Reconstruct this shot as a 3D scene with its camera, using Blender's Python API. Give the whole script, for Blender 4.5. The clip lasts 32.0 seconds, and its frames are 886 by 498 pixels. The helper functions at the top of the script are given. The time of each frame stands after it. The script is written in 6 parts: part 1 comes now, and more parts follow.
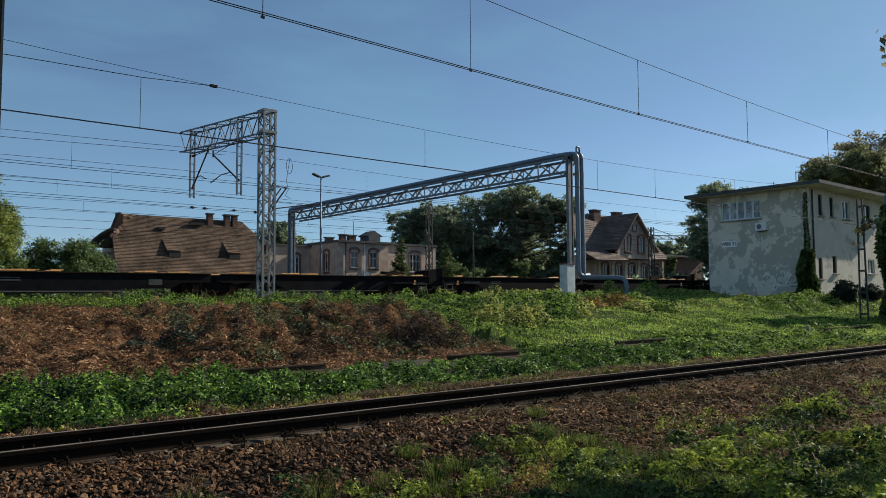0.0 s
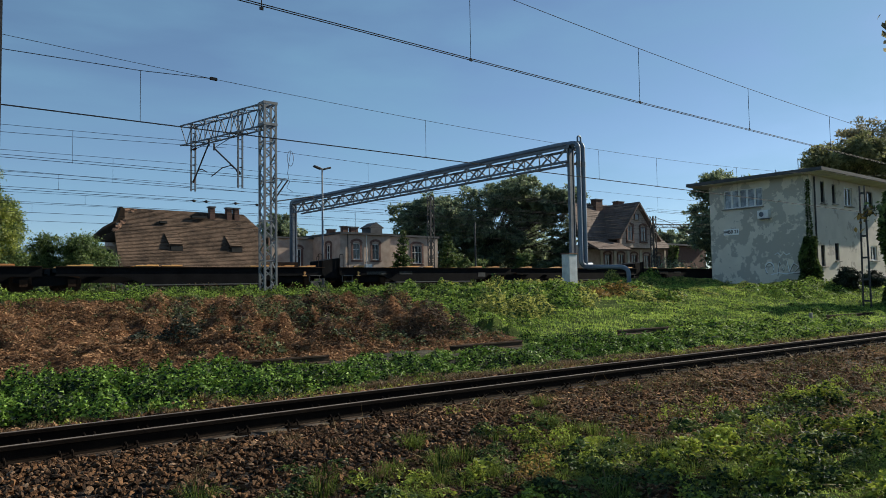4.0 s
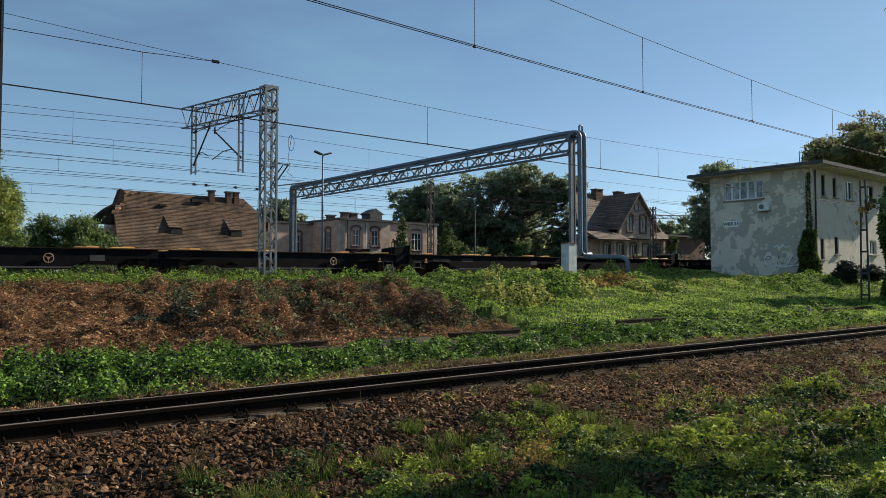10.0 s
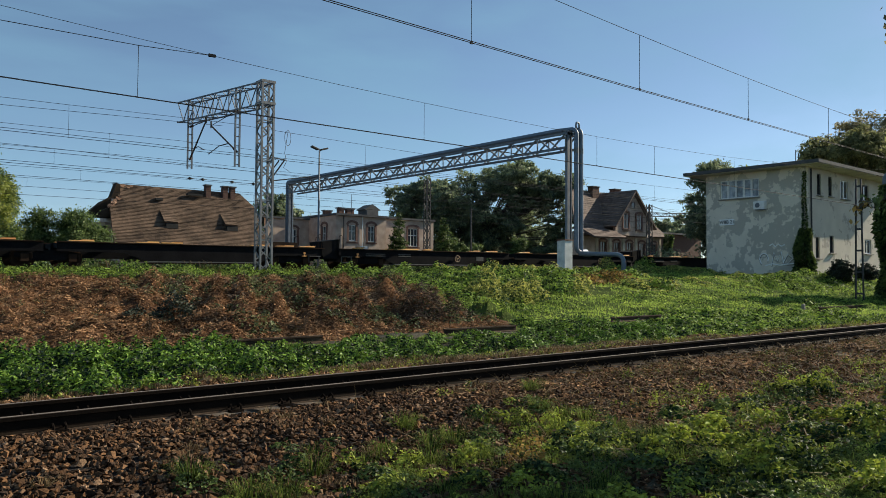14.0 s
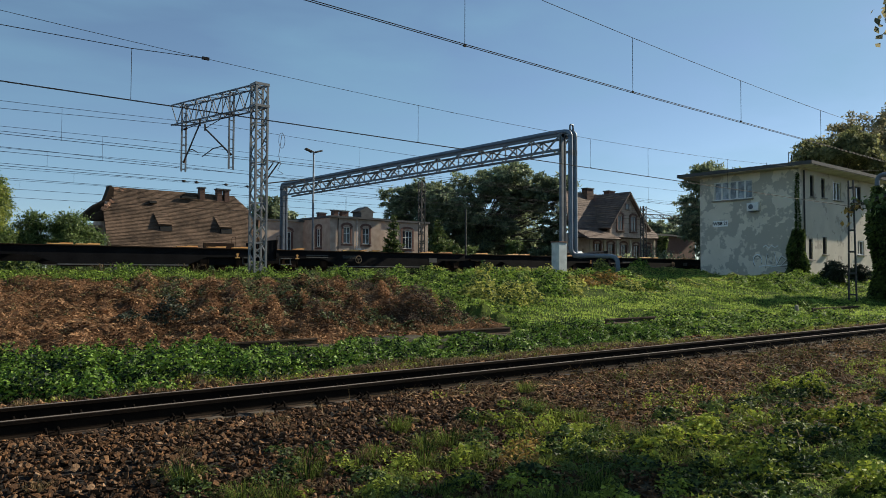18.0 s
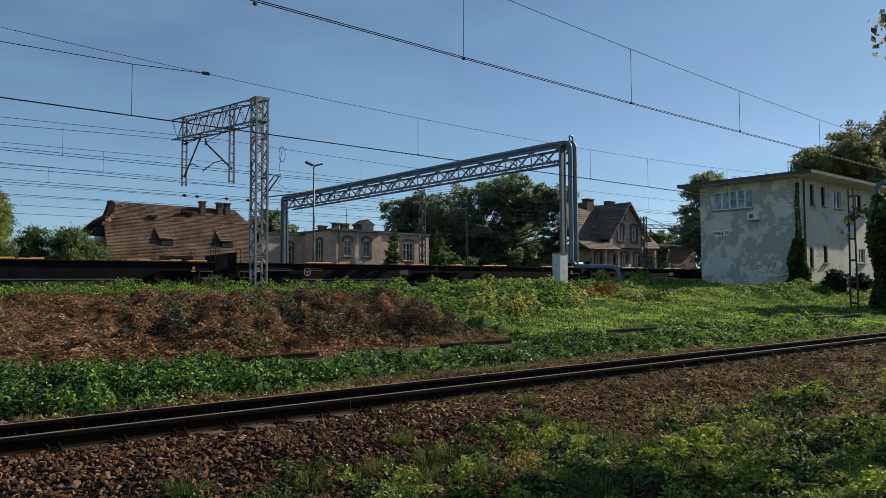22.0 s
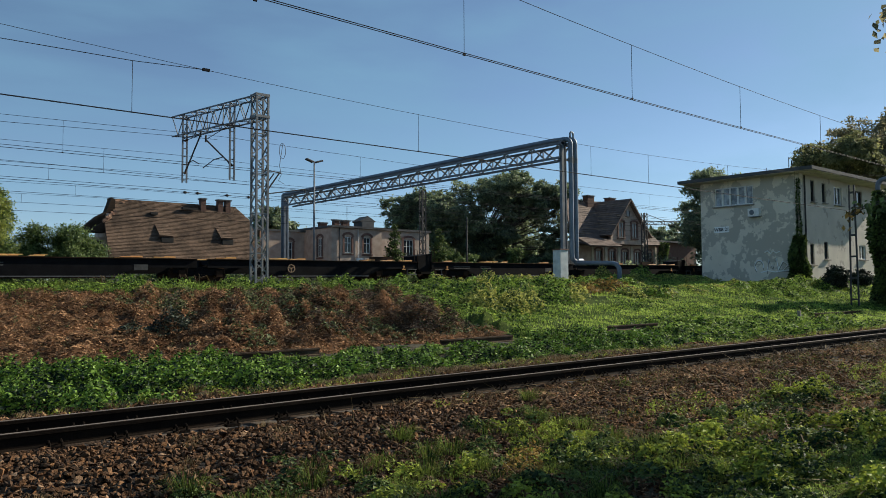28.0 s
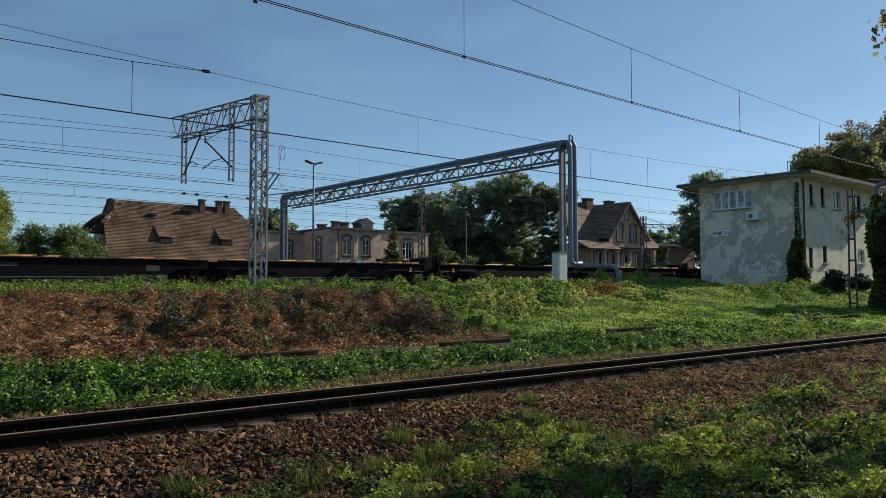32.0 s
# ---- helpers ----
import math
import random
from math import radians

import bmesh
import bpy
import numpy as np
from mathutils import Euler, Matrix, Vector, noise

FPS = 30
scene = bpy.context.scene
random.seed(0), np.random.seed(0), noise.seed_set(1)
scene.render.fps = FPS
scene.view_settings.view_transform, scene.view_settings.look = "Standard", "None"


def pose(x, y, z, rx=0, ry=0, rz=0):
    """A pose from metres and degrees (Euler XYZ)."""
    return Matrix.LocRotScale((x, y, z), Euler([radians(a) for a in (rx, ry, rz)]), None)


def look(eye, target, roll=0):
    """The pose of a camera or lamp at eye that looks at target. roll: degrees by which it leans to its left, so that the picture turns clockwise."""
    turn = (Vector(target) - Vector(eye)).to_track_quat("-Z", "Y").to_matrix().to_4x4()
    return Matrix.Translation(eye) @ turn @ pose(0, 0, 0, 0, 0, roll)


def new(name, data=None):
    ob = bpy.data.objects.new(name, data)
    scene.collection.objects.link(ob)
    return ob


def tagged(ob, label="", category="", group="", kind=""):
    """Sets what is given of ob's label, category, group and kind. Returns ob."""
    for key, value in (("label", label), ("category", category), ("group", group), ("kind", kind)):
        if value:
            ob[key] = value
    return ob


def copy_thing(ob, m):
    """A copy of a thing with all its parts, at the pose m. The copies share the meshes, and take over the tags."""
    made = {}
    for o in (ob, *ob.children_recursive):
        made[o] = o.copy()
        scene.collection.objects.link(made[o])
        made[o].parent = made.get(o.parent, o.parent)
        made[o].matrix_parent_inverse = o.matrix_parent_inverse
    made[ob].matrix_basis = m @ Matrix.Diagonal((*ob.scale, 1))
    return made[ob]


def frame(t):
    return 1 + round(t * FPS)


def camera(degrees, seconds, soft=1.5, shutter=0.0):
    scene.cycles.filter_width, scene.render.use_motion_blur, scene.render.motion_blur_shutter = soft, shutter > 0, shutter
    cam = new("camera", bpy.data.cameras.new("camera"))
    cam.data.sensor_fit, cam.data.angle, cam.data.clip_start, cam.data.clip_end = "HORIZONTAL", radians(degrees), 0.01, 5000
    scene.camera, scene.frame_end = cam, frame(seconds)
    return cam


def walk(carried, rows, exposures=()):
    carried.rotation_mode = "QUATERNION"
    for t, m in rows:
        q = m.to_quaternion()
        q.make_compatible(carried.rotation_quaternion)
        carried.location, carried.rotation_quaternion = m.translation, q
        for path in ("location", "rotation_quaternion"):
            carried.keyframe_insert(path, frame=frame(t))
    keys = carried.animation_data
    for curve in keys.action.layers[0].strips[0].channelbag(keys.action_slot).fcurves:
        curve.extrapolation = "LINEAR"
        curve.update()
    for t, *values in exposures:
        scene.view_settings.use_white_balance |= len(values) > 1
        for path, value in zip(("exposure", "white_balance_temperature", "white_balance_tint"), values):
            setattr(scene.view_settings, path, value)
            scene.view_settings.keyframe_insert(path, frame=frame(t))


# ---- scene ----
EYE = (0.0, 0.0, 1.35)      # near rail head is z = 0, x runs along the tracks, y away from the eye


def aim(yaw, pitch, roll, dx, dy, dz):
    """Pose of the hand-held camera: yaw from +y towards +x, pitch up, roll, and its small sway."""
    e = Vector(EYE) + Vector((dx, dy, dz))
    a, p = radians(yaw), radians(pitch)
    return look(e, e + Vector((math.sin(a) * math.cos(p), math.cos(a) * math.cos(p), math.sin(p))) * 10, roll)


cam = camera(60.83, 32.0, soft=0.7)
walk(cam, [(t, aim(*v)) for t, *v in (
    (0, 39.932, 3.960, -0.348, 0.006, -0.005, 0.016), (0.5, 39.933, 3.975, -0.377, 0.005, -0.005, 0.016), (1, 39.900, 3.942, -0.457, 0.005, -0.004, 0.015),
    (1.5, 39.888, 3.836, -0.640, 0.004, -0.003, 0.014), (2, 39.818, 3.683, -0.763, 0.006, -0.002, 0.012), (2.5, 39.774, 3.586, -0.876, 0.008, -0.002, 0.011),
    (3, 39.770, 3.460, -0.911, 0.010, -0.003, 0.010), (3.5, 39.758, 3.361, -0.989, 0.012, -0.004, 0.010), (5.5, 39.821, 3.074, -0.421, 0.003, -0.008, 0.010),
    (6, 39.797, 3.047, -0.343, 0.002, -0.006, 0.009), (6.5, 39.795, 2.956, -0.307, 0.002, -0.004, 0.008), (7, 39.784, 2.859, -0.286, 0.002, -0.002, 0.006),
    (7.5, 39.781, 2.724, -0.215, 0.002, -0.001, 0.005), (8, 39.814, 2.606, -0.161, 0.002, -0.000, 0.003), (8.5, 39.810, 2.496, -0.136, 0.001, 0.000, 0.002),
    (9, 39.812, 2.427, -0.103, -0.000, 0.001, 0.001), (9.5, 39.818, 2.379, -0.049, -0.002, 0.003, 0.000), (10, 39.821, 2.334, -0.002, -0.004, 0.005, -0.000),
    (10.5, 39.869, 2.252, 0.096, -0.006, 0.006, -0.001), (11, 39.876, 2.174, 0.196, -0.007, 0.006, -0.001), (11.5, 39.882, 2.106, 0.327, -0.006, 0.004, -0.002),
    (12, 39.944, 2.069, 0.459, -0.003, 0.000, -0.002), (12.5, 39.990, 2.092, 0.512, -0.001, -0.004, -0.002), (13, 40.030, 2.130, 0.481, -0.000, -0.008, -0.002),
    (13.5, 40.067, 2.153, 0.428, -0.000, -0.009, -0.002), (14, 40.102, 2.047, 0.382, -0.000, -0.009, -0.004), (14.5, 40.128, 1.958, 0.401, -0.000, -0.007, -0.005),
    (16.5, 40.370, 1.645, 0.518, 0.002, -0.015, -0.003), (17, 40.423, 1.766, 0.431, 0.002, -0.019, -0.000), (17.5, 40.456, 1.986, 0.359, 0.002, -0.022, 0.003),
    (18, 40.504, 2.204, 0.221, 0.002, -0.024, 0.005), (18.5, 40.524, 2.332, 0.114, 0.001, -0.026, 0.007), (19, 40.525, 2.484, 0.133, -0.001, -0.027, 0.008),
    (19.5, 40.501, 2.641, 0.124, -0.003, -0.029, 0.009), (20, 40.536, 2.836, 0.126, -0.005, -0.031, 0.010), (20.5, 40.510, 2.970, 0.124, -0.005, -0.032, 0.010),
    (21, 40.508, 3.098, 0.120, -0.004, -0.033, 0.010), (21.5, 40.467, 3.127, -0.009, -0.002, -0.032, 0.008), (22, 40.440, 3.111, -0.267, 0.000, -0.032, 0.008),
    (22.5, 40.411, 3.093, -0.587, 0.002, -0.032, 0.006), (23, 40.385, 3.050, -0.779, 0.001, -0.031, 0.005), (23.5, 40.363, 2.988, -0.936, -0.000, -0.031, 0.003),
    (24, 40.307, 2.940, -0.901, -0.003, -0.030, 0.002), (24.5, 40.307, 2.941, -0.815, -0.004, -0.029, 0.001), (25, 40.283, 2.925, -0.736, -0.006, -0.028, 0.002),
    (25.5, 40.254, 2.925, -0.720, -0.006, -0.028, 0.002), (27.5, 40.382, 2.851, -0.406, -0.005, -0.026, 0.001), (28, 40.410, 2.866, -0.326, -0.004, -0.026, 0.000),
    (28.5, 40.426, 2.910, -0.277, -0.004, -0.026, -0.000), (29, 40.426, 2.922, -0.380, -0.004, -0.026, -0.001), (29.5, 40.399, 2.878, -0.413, -0.005, -0.025, -0.002),
    (30, 40.397, 2.851, -0.377, -0.007, -0.025, -0.003), (30.5, 40.420, 2.829, -0.212, -0.008, -0.025, -0.002), (31, 40.463, 2.905, -0.104, -0.008, -0.026, -0.001),
    (31.5, 40.482, 2.960, -0.064, -0.008, -0.028, 0.000), (32, 40.487, 3.033, -0.075, -0.008, -0.029, 0.001),
)], [(t, e + 0.4, k, 5) for t, e, k in ((0, -0.05, 6000), (3, 0.05, 6050), (7, 0.1, 6150), (9, 0.16, 6300), (12, 0.18, 6300), (14, 0.2, 6350), (16.5, 0.34, 6600), (17, 0.34, 6600),
    (18, 0.12, 6350), (19, 0.0, 6150), (20, -0.05, 6100), (22, 0.0, 6150), (25, 0.05, 6150), (28, 0.08, 6150), (32, 0.03, 6150))])

# ---- daylight ----
SUN_AZ, SUN_EL = 98.8, 29.0      # degrees from +y towards +x, and above the horizon
world = bpy.data.worlds.new("daylight")
scene.world = world
world.use_nodes = True
wn = world.node_tree.nodes
sky = wn.new("ShaderNodeTexSky")
sky.sky_type, sky.sun_disc = "NISHITA", False
sky.sun_elevation, sky.sun_rotation = radians(SUN_EL), radians(SUN_AZ)
sky.air_density, sky.dust_density, sky.ozone_density = 0.95, 1.7, 1.1
wn["Background"].inputs["Strength"].default_value = 0.079
sky.altitude = 2500
haze = wn.new("ShaderNodeMix")            # thin even veil over the whole sky
haze.data_type = "RGBA"
co_sky = wn.new("ShaderNodeTexCoord")
drawn = wn.new("ShaderNodeMapping")
drawn.inputs["Scale"].default_value, drawn.inputs["Rotation"].default_value = (1.5, 4.0, 9.0), (0.25, 0.2, 0.5)
cirrus = wn.new("ShaderNodeTexNoise")
cirrus.inputs["Scale"].default_value, cirrus.inputs["Detail"].default_value = 1.6, 6
thin = wn.new("ShaderNodeMapRange")
for k, v in (("From Min", 0.4), ("From Max", 0.75), ("To Min", 0.10), ("To Max", 0.50)):
    thin.inputs[k].default_value = v
for a, b in ((co_sky.outputs["Generated"], drawn.inputs["Vector"]), (drawn.outputs["Vector"], cirrus.inputs["Vector"]), (cirrus.outputs["Fac"], thin.inputs["Value"]), (thin.outputs["Result"], haze.inputs["Factor"])):
    world.node_tree.links.new(a, b)
haze.inputs["B"].default_value = (2.2, 4.0, 5.35, 1)
world.node_tree.links.new(sky.outputs["Color"], haze.inputs["A"])
world.node_tree.links.new(haze.outputs["Result"], wn["Background"].inputs["Color"])
sun_data = bpy.data.lights.new("sun", "SUN")
sun_data.energy, sun_data.angle, sun_data.color = 5.0, radians(0.5), (1.0, 0.87, 0.69)
sun = new("sun", sun_data)
sa, se = radians(SUN_AZ), radians(SUN_EL)
sun.matrix_world = look((math.sin(sa) * math.cos(se) * 50, math.cos(sa) * math.cos(se) * 50, math.sin(se) * 50), (0, 0, 0))
scene.view_settings.exposure = 0.0

# ---- small tools ----
rng = np.random.default_rng(7)


class Geo:
    """Collects plain polygons and turns them into one mesh."""

    def __init__(self):
        self.v, self.f = [], []

    def add(self, vs, fs):
        n = len(self.v)
        self.v += [tuple(p) for p in vs]
        self.f += [tuple(n + i for i in f) for f in fs]
        return self

    def box(self, c, s, m=None):
        x, y, z = (k / 2 for k in s)
        vs = [Vector(p) for p in ((-x, -y, -z), (x, -y, -z), (x, y, -z), (-x, y, -z), (-x, -y, z), (x, -y, z), (x, y, z), (-x, y, z))]
        if m is not None:
            vs = [m @ p for p in vs]
        vs = [p + Vector(c) for p in vs]
        return self.add(vs, ((0, 3, 2, 1), (4, 5, 6, 7), (0, 1, 5, 4), (1, 2, 6, 5), (2, 3, 7, 6), (3, 0, 4, 7)))

    def bar(self, p, q, w, h=None):
        """A straight bar of w by h from p to q."""
        p, q = Vector(p), Vector(q)
        d = (q - p).normalized()
        s = d.cross(Vector((0, 0, 1)))
        s = s.normalized() if s.length > 1e-3 else Vector((1, 0, 0))
        u = s.cross(d)
        a, b = s * w / 2, u * (h or w) / 2
        vs = [e + k for e in (p, q) for k in (-a - b, a - b, a + b, -a + b)]
        return self.add(vs, ((3, 2, 1, 0), (4, 5, 6, 7), (0, 1, 5, 4), (1, 2, 6, 5), (2, 3, 7, 6), (3, 0, 4, 7)))

    def tube(self, pts, r, n=8, r2=None, cap=True):
        pts = [Vector(p) for p in pts]
        k0, rings = len(self.v), len(pts)
        s = None
        for i, p in enumerate(pts):
            d = (pts[min(i + 1, rings - 1)] - pts[max(i - 1, 0)]).normalized()
            if s is None:
                s = d.cross(Vector((0, 0, 1)))
                s = s if s.length > 1e-3 else Vector((1, 0, 0))
            s = (s - d * s.dot(d)).normalized()
            u = d.cross(s)
            rr = r + ((r2 if r2 is not None else r) - r) * i / max(rings - 1, 1)
            for j in range(n):
                a = 2 * math.pi * j / n
                self.v.append(tuple(p + (s * math.cos(a) + u * math.sin(a)) * rr))
        for i in range(rings - 1):
            for j in range(n):
                a, b = k0 + i * n + j, k0 + i * n + (j + 1) % n
                self.f.append((a, b, b + n, a + n))
        if cap:
            self.f.append(tuple(k0 + j for j in reversed(range(n))))
            self.f.append(tuple(k0 + (rings - 1) * n + j for j in range(n)))
        return self

    def prism(self, poly, a, b, axis="x"):
        """A flat outline swept from a to b along an axis; the outline is in the other two axes."""
        def at(p, k):
            return {"x": (k, p[0], p[1]), "y": (p[0], k, p[1]), "z": (p[0], p[1], k)}[axis]
        n = len(poly)
        vs = [at(p, a) for p in poly] + [at(p, b) for p in poly]
        fs = [tuple(range(n)), tuple(reversed(range(n, 2 * n)))] + [(i, i + n, (i + 1) % n + n, (i + 1) % n) for i in range(n)]
        return self.add(vs, fs)

    def mesh(self, name, mat, smooth=False):
        me = bpy.data.meshes.new(name)
        me.from_pydata(self.v, [], self.f)
        bm = bmesh.new()
        bm.from_mesh(me)
        bmesh.ops.recalc_face_normals(bm, faces=bm.faces)
        bm.to_mesh(me)
        bm.free()
        me.materials.append(mat)
        if smooth:
            me.shade_smooth()
        return me


def part(name, geo, mat, parent=None, label="", smooth=False, bevel=0.0):
    """One mesh object from a Geo, under a thing or a part."""
    ob = new(name, geo.mesh(name, mat, smooth))
    if parent is not None:
        ob.parent = parent
    if label:
        ob["label"] = label
    if bevel:
        b = ob.modifiers.new("edge", "BEVEL")
        b.width, b.segments, b.limit_method = bevel, 2, "ANGLE"
    return ob


def thing(name, m, label, category, group="", kind=""):
    """An Empty at a thing's base."""
    ob = new(name)
    ob.matrix_basis = m
    ob.empty_display_size = 0.2
    return tagged(ob, label, category, group, kind)


def array_mesh(name, verts, faces, mats, index=None):
    """A mesh from numpy arrays; faces all have the same number of corners."""
    me = bpy.data.meshes.new(name)
    n, k = faces.shape
    me.vertices.add(len(verts))
    me.vertices.foreach_set("co", np.ascontiguousarray(verts, dtype=np.float32).ravel())
    me.loops.add(n * k)
    me.loops.foreach_set("vertex_index", np.ascontiguousarray(faces, dtype=np.int32).ravel())
    me.polygons.add(n)
    me.polygons.foreach_set("loop_start", np.arange(0, n * k, k, dtype=np.int32))
    for m in mats:
        me.materials.append(m)
    if index is not None:
        me.polygons.foreach_set("material_index", index.astype(np.int32))
    me.update(calc_edges=True)
    me.shade_flat()
    return me


def leaf_mesh(name, p, d, length, width, mat, fold=0.12, nrm=None, fine=False):
    """Many small leaves: base points p, directions d, lengths and widths; fine ones have four corners."""
    n = len(p)
    d = d / np.linalg.norm(d, axis=1, keepdims=True)
    r = rng.normal(size=(n, 3)) if nrm is None else nrm
    s = np.cross(d, r)
    s /= np.linalg.norm(s, axis=1, keepdims=True) + 1e-9
    u = np.cross(d, s)
    L, W = np.broadcast_to(length, n)[:, None], np.broadcast_to(width, n)[:, None]
    if not fine:
        v = np.stack([p + s * W * 0.62 - u * L * fold, p + d * L * 1.1, p - s * W * 0.62 - u * L * fold], axis=1).reshape(-1, 3)
        return array_mesh(name, v, np.arange(3 * n).reshape(n, 3), [mat])
    mid = p + d * L * 0.45 - u * L * fold
    v = np.stack([p, mid + s * W / 2, p + d * L, mid - s * W / 2], axis=1).reshape(-1, 3)
    f = np.arange(4 * n).reshape(n, 4)
    return array_mesh(name, v, f, [mat])


def blade_mesh(name, p, d, length, width, mat):
    """Grass blades: a bent two-part strip each."""
    n = len(p)
    L, W = np.broadcast_to(length, n)[:, None], np.broadcast_to(width, n)[:, None]
    side = np.stack([-d[:, 1], d[:, 0], np.zeros(n)], axis=1)
    side /= np.linalg.norm(side, axis=1, keepdims=True) + 1e-9
    up = np.array([0, 0, 1.0])
    if n > 60000:
        t = p + up * L * 0.85 + d * L * 0.4
        v = np.stack([p - side * W * 0.6, p + side * W * 0.6, t], axis=1).reshape(-1, 3)
        return array_mesh(name, v, np.arange(3 * n).reshape(n, 3), [mat])
    m = p + up * L * 0.58 + d * L * 0.24
    t = p + up * L * (0.82 - 0.3 * np.linalg.norm(d, axis=1, keepdims=True)) + d * L * 0.75
    v = np.stack([p - side * W / 2, p + side * W / 2, m + side * W * 0.4, m - side * W * 0.4, t], axis=1).reshape(-1, 3)
    b = 5 * np.arange(n)[:, None]
    f = np.concatenate([b + np.array([[0, 1, 2]]), b + np.array([[0, 2, 3]]), b + np.array([[3, 2, 4]])])
    return array_mesh(name, v, f, [mat])


# ---- materials ----
def material(name, c1, c2, scale=4.0, rough=0.7, metal=0.0, bump=0.3, fine=40.0, vary=0.0, leafy=0.0, dist=0.02, spec=0.4, patch=1.0):
    """Two colours mixed by large and fine noise, with relief; patch: strength of the large noise; vary: change from piece to piece; leafy: light through a leaf."""
    m = bpy.data.materials.new(name)
    m.use_nodes = True
    nt, ns = m.node_tree, m.node_tree.nodes
    b = ns["Principled BSDF"]
    b.inputs["Roughness"].default_value, b.inputs["Metallic"].default_value = rough, metal
    b.inputs["Specular IOR Level"].default_value = spec
    co = ns.new("ShaderNodeTexCoord")
    n1, n2 = ns.new("ShaderNodeTexNoise"), ns.new("ShaderNodeTexNoise")
    n1.inputs["Scale"].default_value, n2.inputs["Scale"].default_value = scale, fine
    n1.inputs["Detail"].default_value, n2.inputs["Detail"].default_value = 5, 3
    for n in (n1, n2):
        nt.links.new(co.outputs["Object"], n.inputs["Vector"])
    wide = ns.new("ShaderNodeMath")
    wide.operation = "MULTIPLY_ADD"
    nt.links.new(n1.outputs["Fac"], wide.inputs[0])
    wide.inputs[1].default_value, wide.inputs[2].default_value = patch, 0.5 - 0.5 * patch
    add = ns.new("ShaderNodeMath")
    add.operation = "MULTIPLY_ADD"
    nt.links.new(n2.outputs["Fac"], add.inputs[0])
    add.inputs[1].default_value = 0.5
    nt.links.new(wide.outputs[0], add.inputs[2])
    fac = add.outputs[0]
    if vary:
        geo = ns.new("ShaderNodeNewGeometry")
        inf = ns.new("ShaderNodeObjectInfo")
        both = ns.new("ShaderNodeMath")
        both.operation = "ADD"
        nt.links.new(geo.outputs["Random Per Island"], both.inputs[0])
        nt.links.new(inf.outputs["Random"], both.inputs[1])
        fr = ns.new("ShaderNodeMath")
        fr.operation = "FRACT"
        nt.links.new(both.outputs[0], fr.inputs[0])
        mad = ns.new("ShaderNodeMath")
        mad.operation = "MULTIPLY_ADD"
        nt.links.new(fr.outputs[0], mad.inputs[0])
        mad.inputs[1].default_value = vary
        nt.links.new(fac, mad.inputs[2])
        sub = ns.new("ShaderNodeMath")
        sub.operation = "SUBTRACT"
        nt.links.new(mad.outputs[0], sub.inputs[0])
        sub.inputs[1].default_value = vary / 2
        fac = sub.outputs[0]
    ramp = ns.new("ShaderNodeMapRange")
    ramp.inputs["From Min"].default_value, ramp.inputs["From Max"].default_value = 0.45, 1.05
    nt.links.new(fac, ramp.inputs["Value"])
    mix = ns.new("ShaderNodeMix")
    mix.data_type = "RGBA"
    mix.inputs["A"].default_value, mix.inputs["B"].default_value = (*c1, 1), (*c2, 1)
    nt.links.new(ramp.outputs["Result"], mix.inputs["Factor"])
    nt.links.new(mix.outputs["Result"], b.inputs["Base Color"])
    if bump:
        bp = ns.new("ShaderNodeBump")
        bp.inputs["Strength"].default_value, bp.inputs["Distance"].default_value = bump, dist
        nt.links.new(n2.outputs["Fac"], bp.inputs["Height"])
        nt.links.new(bp.outputs["Normal"], b.inputs["Normal"])
    if leafy:
        tr = ns.new("ShaderNodeBsdfTranslucent")
        mx = ns.new("ShaderNodeMixShader")
        mx.inputs[0].default_value = leafy
        nt.links.new(mix.outputs["Result"], tr.inputs["Color"])
        nt.links.new(b.outputs[0], mx.inputs[1])
        nt.links.new(tr.outputs[0], mx.inputs[2])
        nt.links.new(mx.outputs[0], ns["Material Output"].inputs["Surface"])
    return m


